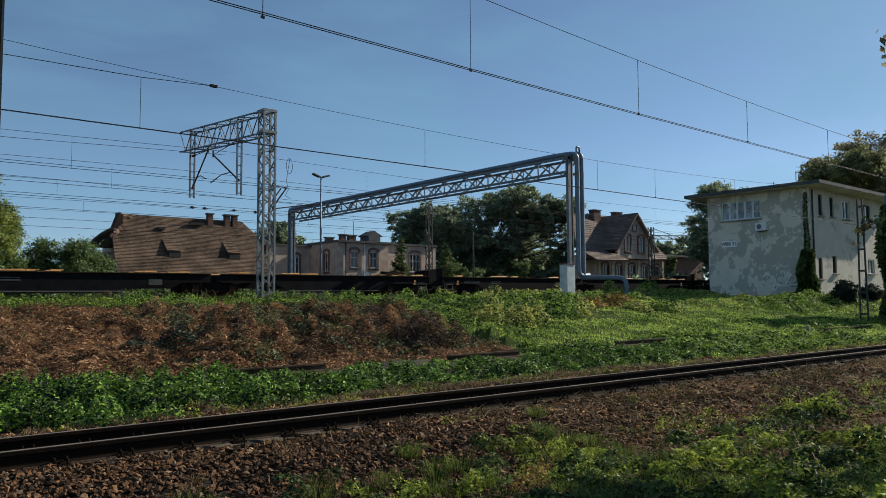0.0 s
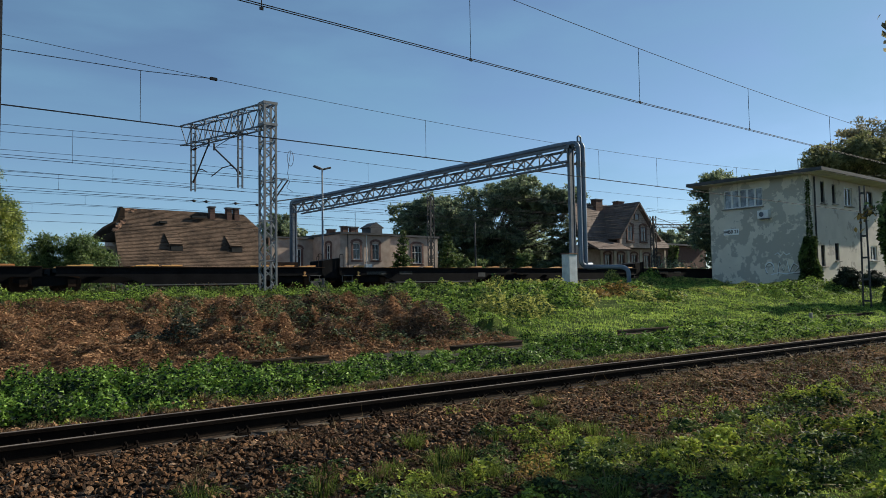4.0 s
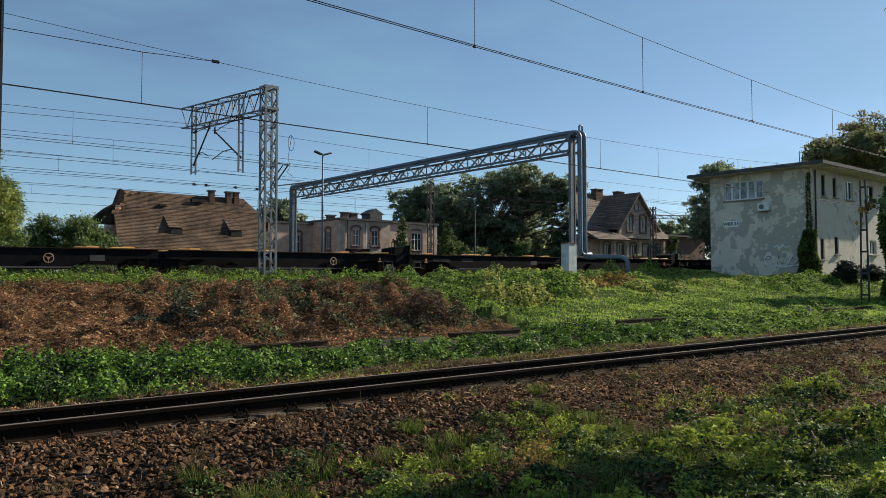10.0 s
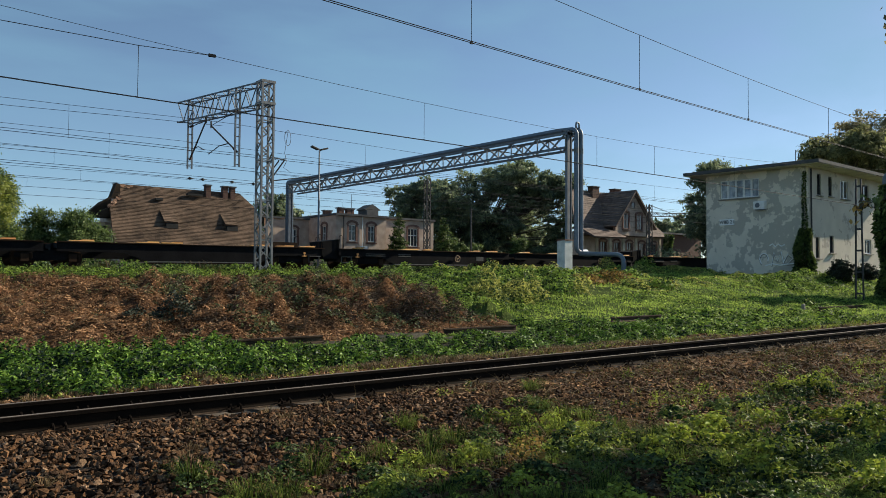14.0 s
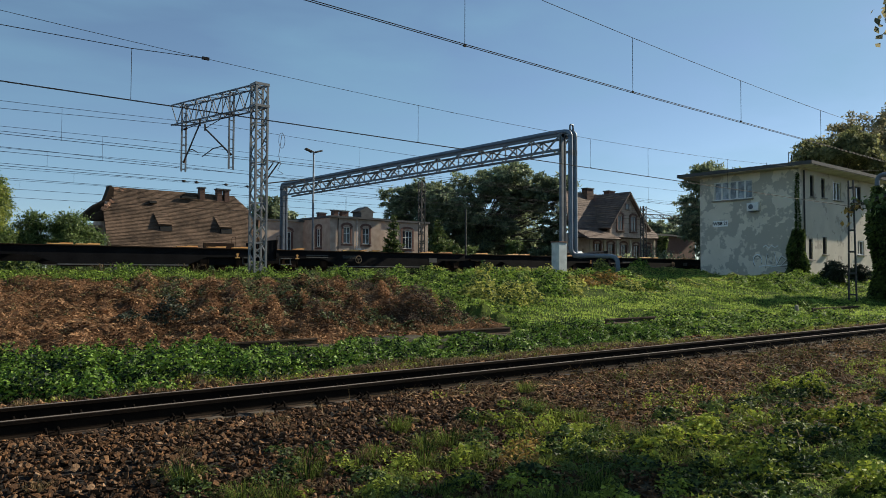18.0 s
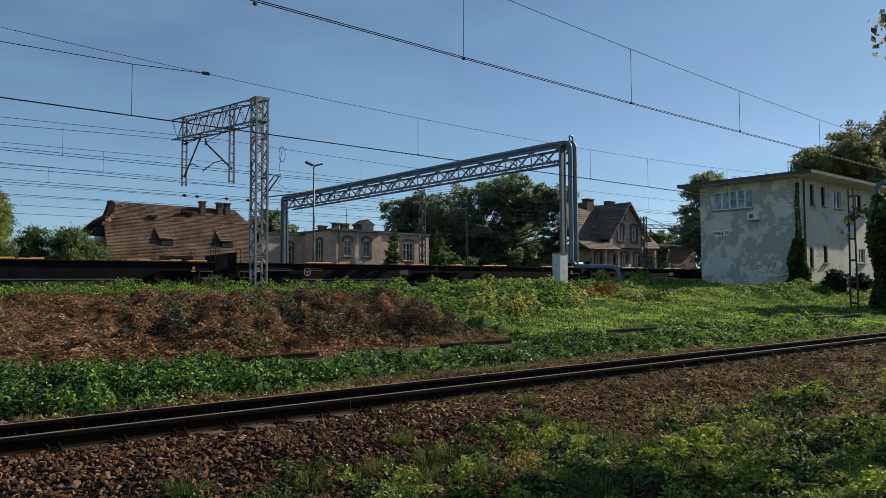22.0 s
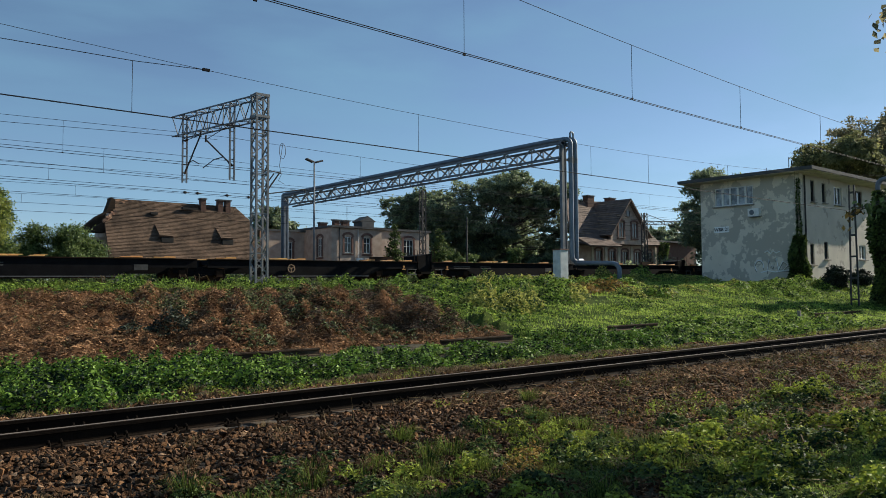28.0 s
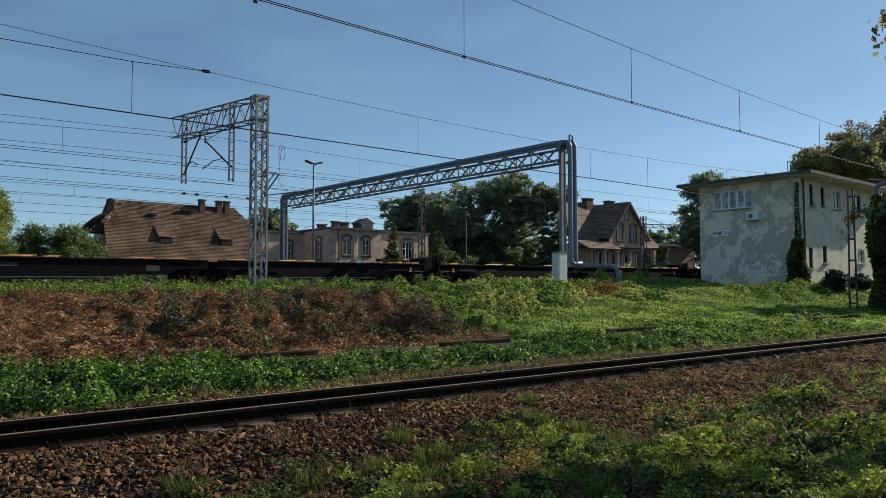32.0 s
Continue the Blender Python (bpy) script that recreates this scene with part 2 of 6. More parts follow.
def ballast():
    """Broken stones, each of its own shade: dark grey, brown, rust, a few pale."""
    m = material("ballast_stone", (0.0, 0.0, 0.0), (1.0, 1.0, 1.0), 9, 0.88, bump=0.6, fine=60, spec=0.15)
    nt, ns = m.node_tree, m.node_tree.nodes
    geo, inf, add, fr = ns.new("ShaderNodeNewGeometry"), ns.new("ShaderNodeObjectInfo"), ns.new("ShaderNodeMath"), ns.new("ShaderNodeMath")
    add.operation, fr.operation = "ADD", "FRACT"
    nt.links.new(geo.outputs["Random Per Island"], add.inputs[0])
    nt.links.new(inf.outputs["Random"], add.inputs[1])
    nt.links.new(add.outputs[0], fr.inputs[0])
    ramp = ns.new("ShaderNodeValToRGB")
    shades = ((0.0, (0.022, 0.013, 0.008)), (0.25, (0.070, 0.036, 0.018)), (0.5, (0.135, 0.066, 0.029)), (0.7, (0.055, 0.034, 0.022)), (0.85, (0.21, 0.105, 0.046)), (0.95, (0.14, 0.085, 0.05)), (1.0, (0.40, 0.25, 0.15)))
    while len(ramp.color_ramp.elements) < len(shades):
        ramp.color_ramp.elements.new(0.5)
    for e, (p, c) in zip(ramp.color_ramp.elements, shades):
        e.position, e.color = p, (*c, 1)
    nt.links.new(fr.outputs[0], ramp.inputs["Fac"])
    old = ns["Principled BSDF"].inputs["Base Color"].links[0].from_socket
    dirt = ns.new("ShaderNodeMapRange")
    dirt.inputs["To Min"].default_value, dirt.inputs["To Max"].default_value = 0.5, 1.35
    nt.links.new(old, dirt.inputs["Value"])
    mul = ns.new("ShaderNodeVectorMath")
    mul.operation = "MULTIPLY"
    nt.links.new(ramp.outputs["Color"], mul.inputs[0])
    nt.links.new(dirt.outputs["Result"], mul.inputs[1])
    nt.links.new(mul.outputs[0], ns["Principled BSDF"].inputs["Base Color"])
    return m


M_STONE = ballast()
# bed coloured near black to paint the shade in gaps between stones
M_BED = material("shade_dark_bed", (0.006, 0.004, 0.003), (0.02, 0.013, 0.009), 6, 0.95, bump=0.9, fine=28, dist=0.05)
# soil toned dark to deepen the shade seen between plants
M_SOIL = material("grass_soil", (0.012, 0.012, 0.005), (0.045, 0.035, 0.014), 1.5, 0.95, bump=0.8, fine=20, dist=0.05)
M_TURF = material("turf", (0.022, 0.035, 0.009), (0.09, 0.12, 0.028), 0.9, 0.95, bump=0.6, fine=14, dist=0.05, spec=0.05)
M_LITTER = material("dead_litter", (0.035, 0.018, 0.010), (0.19, 0.102, 0.055), 1.6, 0.95, bump=0.9, fine=22, dist=0.06, spec=0.05, patch=1.5)
M_FIELD = material("yard_ballast", (0.025, 0.02, 0.015), (0.06, 0.048, 0.036), 0.3, 0.95, bump=0.4, fine=6)
# rust taken near black: shade on the rail web is in the colour
M_RAIL = material("shaded_rusty_rail", (0.004, 0.003, 0.0025), (0.014, 0.009, 0.006), 5, 0.8, bump=0.3, fine=60, spec=0.06)
# paler dusty foot, with the sunlight on its top put into the colour
M_FOOT = material("sunlit_dusty_foot", (0.08, 0.052, 0.036), (0.19, 0.135, 0.095), 5, 0.95, bump=0.3, fine=60, spec=0.02)
M_OLDRAIL = material("old_rusted_rail", (0.02, 0.014, 0.01), (0.10, 0.07, 0.05), 3, 0.9, bump=0.4, fine=50, spec=0.1)
M_SHINE = material("worn_rail_head", (0.11, 0.088, 0.072), (0.21, 0.165, 0.13), 3, 0.65, metal=0.1, bump=0.05, spec=0.25)
M_CONC = material("sleeper_concrete", (0.16, 0.14, 0.12), (0.33, 0.30, 0.26), 4, 0.9, bump=0.4)
M_SLEEPER = material("dusty_sleeper_concrete", (0.06, 0.046, 0.035), (0.15, 0.118, 0.09), 4, 0.95, bump=0.4, spec=0.05)
M_GALV = material("galvanised_steel", (0.09, 0.103, 0.125), (0.185, 0.205, 0.235), 2.5, 0.55, metal=0.2, bump=0.1)
M_MAST = material("weathered_zinc", (0.12, 0.125, 0.135), (0.25, 0.252, 0.255), 2.5, 0.6, metal=0.15, bump=0.1)
M_DARKSTEEL = material("dark_steel", (0.022, 0.022, 0.024), (0.06, 0.057, 0.055), 3, 0.6, metal=0.3, bump=0.15)
M_WIRE = material("copper_wire", (0.010, 0.011, 0.014), (0.022, 0.023, 0.027), 1, 0.8, metal=0.0, bump=0, spec=0.1)
M_PIPE = material("pipe_cladding", (0.10, 0.13, 0.175), (0.17, 0.21, 0.265), 1.2, 0.5, metal=0.2, bump=0.06, fine=9)
M_WAGON = material("wagon_paint", (0.004, 0.004, 0.005), (0.013, 0.0125, 0.0135), 1.6, 0.75, bump=0.15, fine=25, spec=0.05)
M_RUST = material("rust", (0.015, 0.0095, 0.007), (0.05, 0.029, 0.018), 2.5, 0.85, bump=0.3, spec=0.08)
M_SPIGOT = material("yellow_fitting", (0.45, 0.19, 0.06), (0.72, 0.40, 0.12), 2.0, 0.6, vary=0.5, bump=0.2)
M_WHEEL = material("worn_wheel_paint", (0.16, 0.10, 0.06), (0.42, 0.28, 0.17), 3, 0.75, bump=0.15)
M_FAINT = material("faded_lettering", (0.03, 0.03, 0.03), (0.08, 0.08, 0.078), 5, 0.8, bump=0.05)
M_DUSTY = material("dusty_steel", (0.05, 0.05, 0.052), (0.13, 0.125, 0.12), 3, 0.7, metal=0.1, bump=0.1)
M_LEAF = material("leaf_green", (0.010, 0.030, 0.010), (0.30, 0.42, 0.07), 1.1, 0.6, bump=0, vary=1.0, leafy=0.3, spec=0.14, patch=1.5)
M_GRASS = material("grass_green", (0.07, 0.135, 0.032), (0.44, 0.55, 0.11), 0.6, 0.7, bump=0, vary=0.8, leafy=0.45, spec=0.08, patch=2.0)
M_VINE = material("vine_yellow_green", (0.028, 0.065, 0.025), (0.55, 0.53, 0.13), 0.9, 0.65, bump=0, vary=0.95, leafy=0.36, spec=0.12, patch=2.0)
M_DEAD = material("dead_leaf", (0.07, 0.038, 0.02), (0.43, 0.25, 0.135), 0.9, 0.9, bump=0, vary=0.6, leafy=0.15, patch=2.2, spec=0.05)
M_WILT = material("wilted_dark_leaf", (0.014, 0.022, 0.010), (0.20, 0.22, 0.09), 1.1, 0.6, bump=0, vary=0.9, leafy=0.2, spec=0.2, patch=1.4)
M_NETTLE = material("nettle_leaf", (0.004, 0.015, 0.006), (0.19, 0.31, 0.042), 1.1, 0.55, bump=0, vary=1.1, leafy=0.2, spec=0.2, patch=1.6)
M_INKY = material("dark_bush_leaf", (0.008, 0.013, 0.010), (0.06, 0.075, 0.045), 1.1, 0.6, bump=0, vary=0.8, leafy=0.15, spec=0.25)
M_AUTUMN = material("reddened_leaf", (0.05, 0.045, 0.018), (0.42, 0.26, 0.07), 1.4, 0.65, bump=0, vary=0.9, leafy=0.3, spec=0.12)
M_BRUSH = material("cut_brushwood", (0.03, 0.019, 0.013), (0.20, 0.13, 0.08), 0.8, 0.9, bump=0, vary=0.8)
# strong large noise: clump colour also carries their sunlit tops and shade
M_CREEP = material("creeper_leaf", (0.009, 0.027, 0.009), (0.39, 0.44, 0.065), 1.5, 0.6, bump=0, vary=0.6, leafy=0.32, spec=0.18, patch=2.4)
# dark leaf for ivy and conifers; on creeper it also paints shade
M_SHADY = material("dark_and_shaded_leaf", (0.010, 0.024, 0.009), (0.15, 0.20, 0.055), 1.1, 0.6, bump=0, vary=0.8, leafy=0.28, spec=0.18, patch=1.4)
M_DRY = material("dry_grass", (0.06, 0.040, 0.018), (0.22, 0.15, 0.065), 0.8, 0.8, bump=0, vary=0.8, leafy=0.2)
M_TUFT = material("olive_grass", (0.010, 0.026, 0.007), (0.19, 0.235, 0.045), 1.8, 0.7, bump=0, vary=0.95, leafy=0.3, spec=0.08, patch=1.8)
# olive lightened so that haze over the far trees sits in the colour
M_HAZY = material("haze_pale_olive_leaf", (0.15, 0.15, 0.09), (0.36, 0.32, 0.19), 0.4, 0.6, bump=0, vary=0.8, leafy=0.6, spec=0.12)
# leaf tone lifted and blued: a veil of haze painted into the colour
M_TREE = material("veiled_tree_leaf", (0.085, 0.118, 0.080), (0.30, 0.35, 0.19), 0.4, 0.5, bump=0, vary=0.8, leafy=0.56, spec=0.3)
M_SHRUB = material("shrub_leaf", (0.035, 0.062, 0.022), (0.18, 0.24, 0.075), 0.6, 0.5, bump=0, vary=0.8, leafy=0.4, spec=0.2)
M_OLIVE = material("olive_green_leaf", (0.085, 0.10, 0.05), (0.30, 0.30, 0.13), 0.5, 0.6, bump=0, vary=0.8, leafy=0.5, spec=0.15)
M_YTREE = material("yellowing_leaf", (0.035, 0.075, 0.022), (0.30, 0.34, 0.055), 0.5, 0.5, bump=0, vary=0.6, leafy=0.45, patch=2.4)
M_BARK = material("bark", (0.03, 0.024, 0.019), (0.085, 0.07, 0.056), 5, 0.9, bump=0.8, fine=25)
M_PLASTER = material("ochre_plaster", (0.36, 0.265, 0.21), (0.52, 0.41, 0.33), 1.4, 0.9, bump=0.25, patch=1.4)
M_CREAM = material("cream_render", (0.42, 0.37, 0.29), (0.62, 0.56, 0.45), 0.8, 0.92, bump=0.25, patch=1.8)
M_CABINET = material("pale_concrete", (0.42, 0.44, 0.45), (0.62, 0.64, 0.64), 2.5, 0.85, bump=0.25, patch=1.6)
M_TRIM = material("brick_trim", (0.11, 0.055, 0.045), (0.2, 0.11, 0.085), 5, 0.85, bump=0.3)
M_BRICK = material("red_brick", (0.08, 0.04, 0.03), (0.16, 0.09, 0.065), 3, 0.9, bump=0.4)
M_TILE = material("roof_tile", (0.045, 0.032, 0.024), (0.16, 0.108, 0.076), 0.55, 0.9, vary=0.22, bump=0.3, patch=1.5, spec=0.15)
# dark copy of the roof tile: shade of unlit faces put into colour
M_SHADETILE = material("shade_side_tile", (0.025, 0.018, 0.013), (0.07, 0.048, 0.034), 1.2, 0.95, bump=0.4, spec=0.1)
M_TILE2 = material("red_roof_tile", (0.075, 0.052, 0.044), (0.19, 0.13, 0.105), 0.8, 0.85, vary=0.25, bump=0.3)
M_FELT = material("roof_felt", (0.05, 0.05, 0.052), (0.11, 0.11, 0.11), 1.2, 0.9, bump=0.2)
M_DARK = material("dark_opening", (0.012, 0.011, 0.011), (0.03, 0.028, 0.026), 3, 0.8, bump=0)
M_WHITE = material("white_frame", (0.62, 0.62, 0.6), (0.8, 0.8, 0.78), 4, 0.5, bump=0.05)
M_GLASS = material("window_glass", (0.03, 0.035, 0.04), (0.06, 0.065, 0.07), 2, 0.08, bump=0, spec=0.5)
M_BLIND = material("glass_before_blinds", (0.09, 0.11, 0.13), (0.38, 0.42, 0.46), 2.2, 0.1, bump=0, spec=0.5, patch=2.5)
M_CERAMIC = material("brown_insulator", (0.06, 0.03, 0.02), (0.12, 0.06, 0.04), 6, 0.2, bump=0)

# ---- the land ----
NEAR_Y, FAR_Y, CANT = 8.04, 9.54, 0.105     # centre lines of the near track's rails; the far one lies lower


def crest_y(x):
    return 29.0 - 8.0 * np.clip((x - 18.0) / 32.0, 0, 1)


def smooth(t):
    t = np.clip(t, 0, 1)
    return t * t * (3 - 2 * t)


def lump(x, y):
    """Gentle unevenness of the land."""
    return 0.05 * np.sin(1.3 * x + 0.7 * y) + 0.04 * np.sin(2.9 * y - 1.7 * x + 1) + 0.03 * np.sin(4.3 * x + 3.1 * y + 2)


def ground_z(x, y):
    x, y = np.asarray(x, float), np.asarray(y, float)
    base = np.full(np.broadcast(x, y).shape, -0.42)
    bed = smooth((3.3 - np.abs(y - 8.75)) / 1.6)
    z = base + 0.205 * bed - 0.08 * np.clip((y - 8.0) / 1.5, 0, 1) * bed - 0.05 * smooth((y - 8.0) / 0.3) * smooth((9.5 - y) / 0.3)
    z = z + 0.15 * smooth((y - 12.0) / 2.5)
    top = 1.29 + 0.0035 * np.clip(x, -60, 90)
    toe = 16.6 - 2.2 * smooth((x - 16.0) / 14.0)
    s = np.clip((y - toe) / (crest_y(x) - toe), 0, 1)
    rise = 0.35 * smooth(s) + 0.65 * s ** 0.85
    mound = 0.35 * np.exp(-((x - 15.6) / 2.2) ** 2 - ((y - 21.0) / 2.0) ** 2)
    z = z * (1 - rise) + top * rise + mound
    rough_ = np.where((y > 11.5) & (y < 30), 1.0, 0.25)
    z = z + 0.16 * smooth((y - 32.6) / 0.8) + 0.52 * smooth((x - 35.5) / 4.0) * smooth((49.6 - x) / 2.0) * np.exp(-((y - 29.6) / 1.9) ** 4)
    bank = smooth((y - 16.8) / 1.5) * smooth((29 - y) / 2.0) * smooth((20 - x) / 3.0)
    knob = np.maximum(0, np.sin(3.1 * x + 1.6 * np.sin(1.4 * y)) * np.sin(2.3 * y + 1.1 * x)) ** 1.3
    return z + lump(x, y) * rough_ * np.where(y > 33, 0.2, 1) + 0.55 * knob * bank * smooth((25.5 - y) / 1.5) * smooth((x - 5) / 4.0) + 0.13 * bank * np.sin(5.2 * x + 1.9 * np.sin(2.3 * y)) * np.sin(4.1 * y + 1.5 * np.sin(3.3 * x))


def lines(parts):
    out = []
    for a, b, n in parts:
        out += list(np.linspace(a, b, n, endpoint=False))
    return np.array(out + [parts[-1][1]])


gx = lines([(-1500, -60, 12), (-60, -8, 26), (-8, 40, 160), (40, 80, 70), (80, 200, 40), (200, 2500, 16)])
gy = lines([(-600, -20, 10), (-20, 2, 22), (2, 12, 66), (12, 34, 110), (34, 100, 33), (100, 2600, 22)])
GX, GY = np.meshgrid(gx, gy)
GZ = ground_z(GX, GY)
verts = np.stack([GX, GY, GZ], axis=-1).reshape(-1, 3)
nx, ny = len(gx), len(gy)
I = (np.arange(ny - 1)[:, None] * nx + np.arange(nx - 1)[None, :]).reshape(-1)
faces = np.stack([I, I + 1, I + nx + 1, I + nx], axis=1)
fc = verts[faces].mean(axis=1)
wob = 0.5 * np.sin(fc[:, 0] * 1.1) + 0.3 * np.sin(fc[:, 0] * 2.7 + 1)
edge_brown = 17.5 + 0.6 * np.sin(fc[:, 1] * 1.9)
zone = np.full(len(fc), 1)
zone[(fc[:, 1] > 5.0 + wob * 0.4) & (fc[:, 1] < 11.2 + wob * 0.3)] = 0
zone[(fc[:, 1] > 16.4 + wob * 0.3) & (fc[:, 1] < 27.0) & (fc[:, 0] < edge_brown)] = 2
zone[(fc[:, 1] > 12.6) & (fc[:, 1] < 32.5) & (fc[:, 0] > 16.6 + 0.5 * np.sin(fc[:, 1] * 1.9) + 0.22 * np.clip(fc[:, 1] - 17, 0, 5))] = 4
zone[fc[:, 1] > 32.5] = 3
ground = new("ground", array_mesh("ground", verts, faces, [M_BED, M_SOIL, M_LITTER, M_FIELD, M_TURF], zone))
ground.data.shade_smooth()
tagged(ground, "railway cutting with ballast, weeds, brown bank and green slope", "ground", kind="structure")

# ---- rails ----
RAIL_PROFILE = ((-0.075, -0.172), (0.075, -0.172), (0.075, -0.158), (0.012, -0.140), (0.010, -0.050), (0.036, -0.038), (0.036, -0.004), (0.030, 0.0),
                (-0.030, 0.0), (-0.036, -0.004), (-0.036, -0.038), (-0.010, -0.050), (-0.012, -0.140), (-0.075, -0.158))


def rail(parent, x0, x1, y, z0, z1, head=True, mat=None):
    """A flat-bottomed steel rail from x0 to x1, with its worn running surface."""
    g = Geo()
    n = len(RAIL_PROFILE)
    vs = [(x0, y + a, z0 + b) for a, b in RAIL_PROFILE] + [(x1, y + a, z1 + b) for a, b in RAIL_PROFILE]
    g.add(vs, [tuple(range(n)), tuple(reversed(range(n, 2 * n)))] + [(i, i + n, (i + 1) % n + n, (i + 1) % n) for i in range(n)])
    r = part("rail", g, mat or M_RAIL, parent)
    if abs(y) < 10:
        part("rail_foot", Geo().bar((x0, y, z0 - 0.165), (x1, y, z1 - 0.165), 0.156, 0.018), M_FOOT, r, "dusty brown foot of the rail, coloured as sunlit")
    if head:
        part("running_surface", Geo().bar((x0, y, z0 + 0.001), (x1, y, z1 + 0.001), 0.05, 0.004), M_SHINE, r, "bright worn strip along the rail head")
    return r


track = thing("railway_track", pose(0, 0, 0), "rusty canted railway track in reddish stone ballast", "track", kind="structure")
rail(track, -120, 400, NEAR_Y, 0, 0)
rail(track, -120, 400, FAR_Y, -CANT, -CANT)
SLEEPER0 = 1.30                         # first counted sleeper
sleeper_geo = Geo().box((0, 0, 0), (0.26, 2.5, 0.2)).mesh("sleeper", M_SLEEPER)
clip_geo = Geo()
for sx in (-0.055, 0.055):
    clip_geo.tube([(sx, -0.13, 0.0), (sx, -0.125, 0.05), (sx, -0.09, 0.07), (sx, -0.06, 0.045), (sx, -0.035, 0.03)], 0.012, 5)
clip_geo.box((0, -0.1, 0.0), (0.16, 0.09, 0.03))
clip_mesh = clip_geo.mesh("rail_clip", M_RAIL)
tilt = math.degrees(math.atan2(-CANT, FAR_Y - NEAR_Y))
for i in range(-4, 70):
    x = SLEEPER0 + 0.6 * i
    s = new("sleeper", sleeper_geo)
    s.parent = track
    s.matrix_basis = pose(x, 8.79, -0.345 - CANT / 2, tilt)
    for y, z in ((NEAR_Y, 0), (FAR_Y, -CANT)):
        for turn in (0, 180):
            c = new("rail_clip", clip_mesh)
            c.parent = s
            c.matrix_basis = s.matrix_basis.inverted() @ pose(x + random.uniform(-0.02, 0.02), y, z - 0.165, 0, 0, turn)

old_track = thing("overgrown_track", pose(0, 0, 0), "overgrown rusty rails half sunk in grass", "track", kind="structure")
for x0, x1 in ((6.9, 9.2), (12.9, 15.6), (20.0, 22.8), (35.2, 40.6), (-30, 4.0)):
    rail(old_track, x0, x1, 15.25, 0.05 if x0 > 18 else -0.045, 0.05 if x0 > 18 else -0.045, head=False, mat=M_OLDRAIL)

GRADE, RAIL_X, RAIL_H = 0.006, 12.0, 1.55


def line_z(x):
    """Height of the main line's rail head."""
    return RAIL_H + GRADE * (x - RAIL_X)


main_tracks = []
for yc in (35.35, 39.9, 44.4, 48.9):
    tr = thing("main_track", pose(0, 0, 0), "main line track on a low embankment", "track", "main line tracks", kind="structure")
    for dy in (-0.75, 0.75):
        rail(tr, -150, 200, yc + dy, line_z(-150), line_z(200))
    main_tracks.append(tr)

# ---- ballast stones and plants on the ground ----
def hull(seed, points=11):
    """A broken stone: the convex hull of a few points, about one unit across."""
    r = random.Random(seed)
    bm = bmesh.new()
    flat = (1.0, r.uniform(0.6, 1.0), r.uniform(0.42, 0.75))
    for k in range(points):
        p = Vector((r.gauss(0, 1), r.gauss(0, 1), r.gauss(0, 1))).normalized()
        bm.verts.new([c * f * 0.55 for c, f in zip(p, flat)])
    out = bmesh.ops.convex_hull(bm, input=bm.verts)
    bmesh.ops.delete(bm, geom=[v for v in bm.verts if not v.link_faces], context="VERTS")
    bmesh.ops.recalc_face_normals(bm, faces=bm.faces)
    bm.verts.index_update()
    v = np.array([tuple(p.co) for p in bm.verts])
    f = np.array([[p.index for p in q.verts] for q in bm.faces])
    bm.free()
    return v, f


HULLS = [hull(k, 8 + k % 2) for k in range(10)]


def stones(n, x0, x1, y0, y1, size):
    """Broken stones lying in the bed, most of them nearly flat."""
    V_, F_, off_ = [], [], 0
    for hv, hf in HULLS:
        m = n // len(HULLS)
        x, y = rng.uniform(x0, x1, m), rng.uniform(y0, y1, m)
        v = hv[None] * (size * 1.25 * rng.uniform(0.55, 1.5, m))[:, None, None] * rng.uniform(0.8, 1.25, (m, 1, 3))
        a, b = rng.uniform(0, 6.28, m), rng.normal(0, 0.6, m)
        ca, sa_, cb, sb = np.cos(a)[:, None], np.sin(a)[:, None], np.cos(b)[:, None], np.sin(b)[:, None]
        X, Y, Z = v[..., 0], v[..., 1], v[..., 2]
        Y, Z = Y * cb - Z * sb, Y * sb + Z * cb
        X, Y = X * ca - Y * sa_, X * sa_ + Y * ca
        z = ground_z(x, y) + size * rng.uniform(-0.2, 0.8, m)
        V_.append(np.stack([X + x[:, None], Y + y[:, None], Z + z[:, None]], axis=-1).reshape(-1, 3))
        F_.append((np.arange(m)[:, None, None] * len(hv) + hf[None]).reshape(-1, 3) + off_)
        off_ += m * len(hv)
    return np.concatenate(V_), np.concatenate(F_)


def stuff(name, mesh, label, category):
    return tagged(new(name, mesh), label, category, kind="stuff")


sets = [stones(n, *box) for n, *box in ((3000, -16, 0, 4.4, 7.93, 0.06), (1200, -16, 0, 9.62, 11.5, 0.055), (1500, -14, 4, 2.6, 4.4, 0.04), (17000, 0.4, 7, 4.2, 7.93, 0.047), (6500, 7, 11, 4.6, 7.93, 0.048),
        (5500, 11, 16, 4.6, 7.93, 0.05), (3500, 4.5, 10, 2.0, 4.2, 0.048), (2500, 16, 34, 5.6, 7.93, 0.075), (8000, 0, 22, 9.62, 11.9, 0.052), (2600, 0.4, 16, 7.6, 7.9, 0.045), (2000, 22, 50, 9.62, 11.6, 0.065))]
off, V, Fc = 0, [], []
for v, f in sets:
    V.append(v), Fc.append(f + off)
    off += len(v)
stuff("ballast_stones", array_mesh("ballast_stones", np.concatenate(V), np.concatenate(Fc), [M_STONE]), "loose reddish brown broken ballast stones along the track", "ballast")


stone_meshes = [array_mesh("stone", hv * 0.085, hf, [M_STONE]) for hv, hf in HULLS]
lay = random.Random(5)
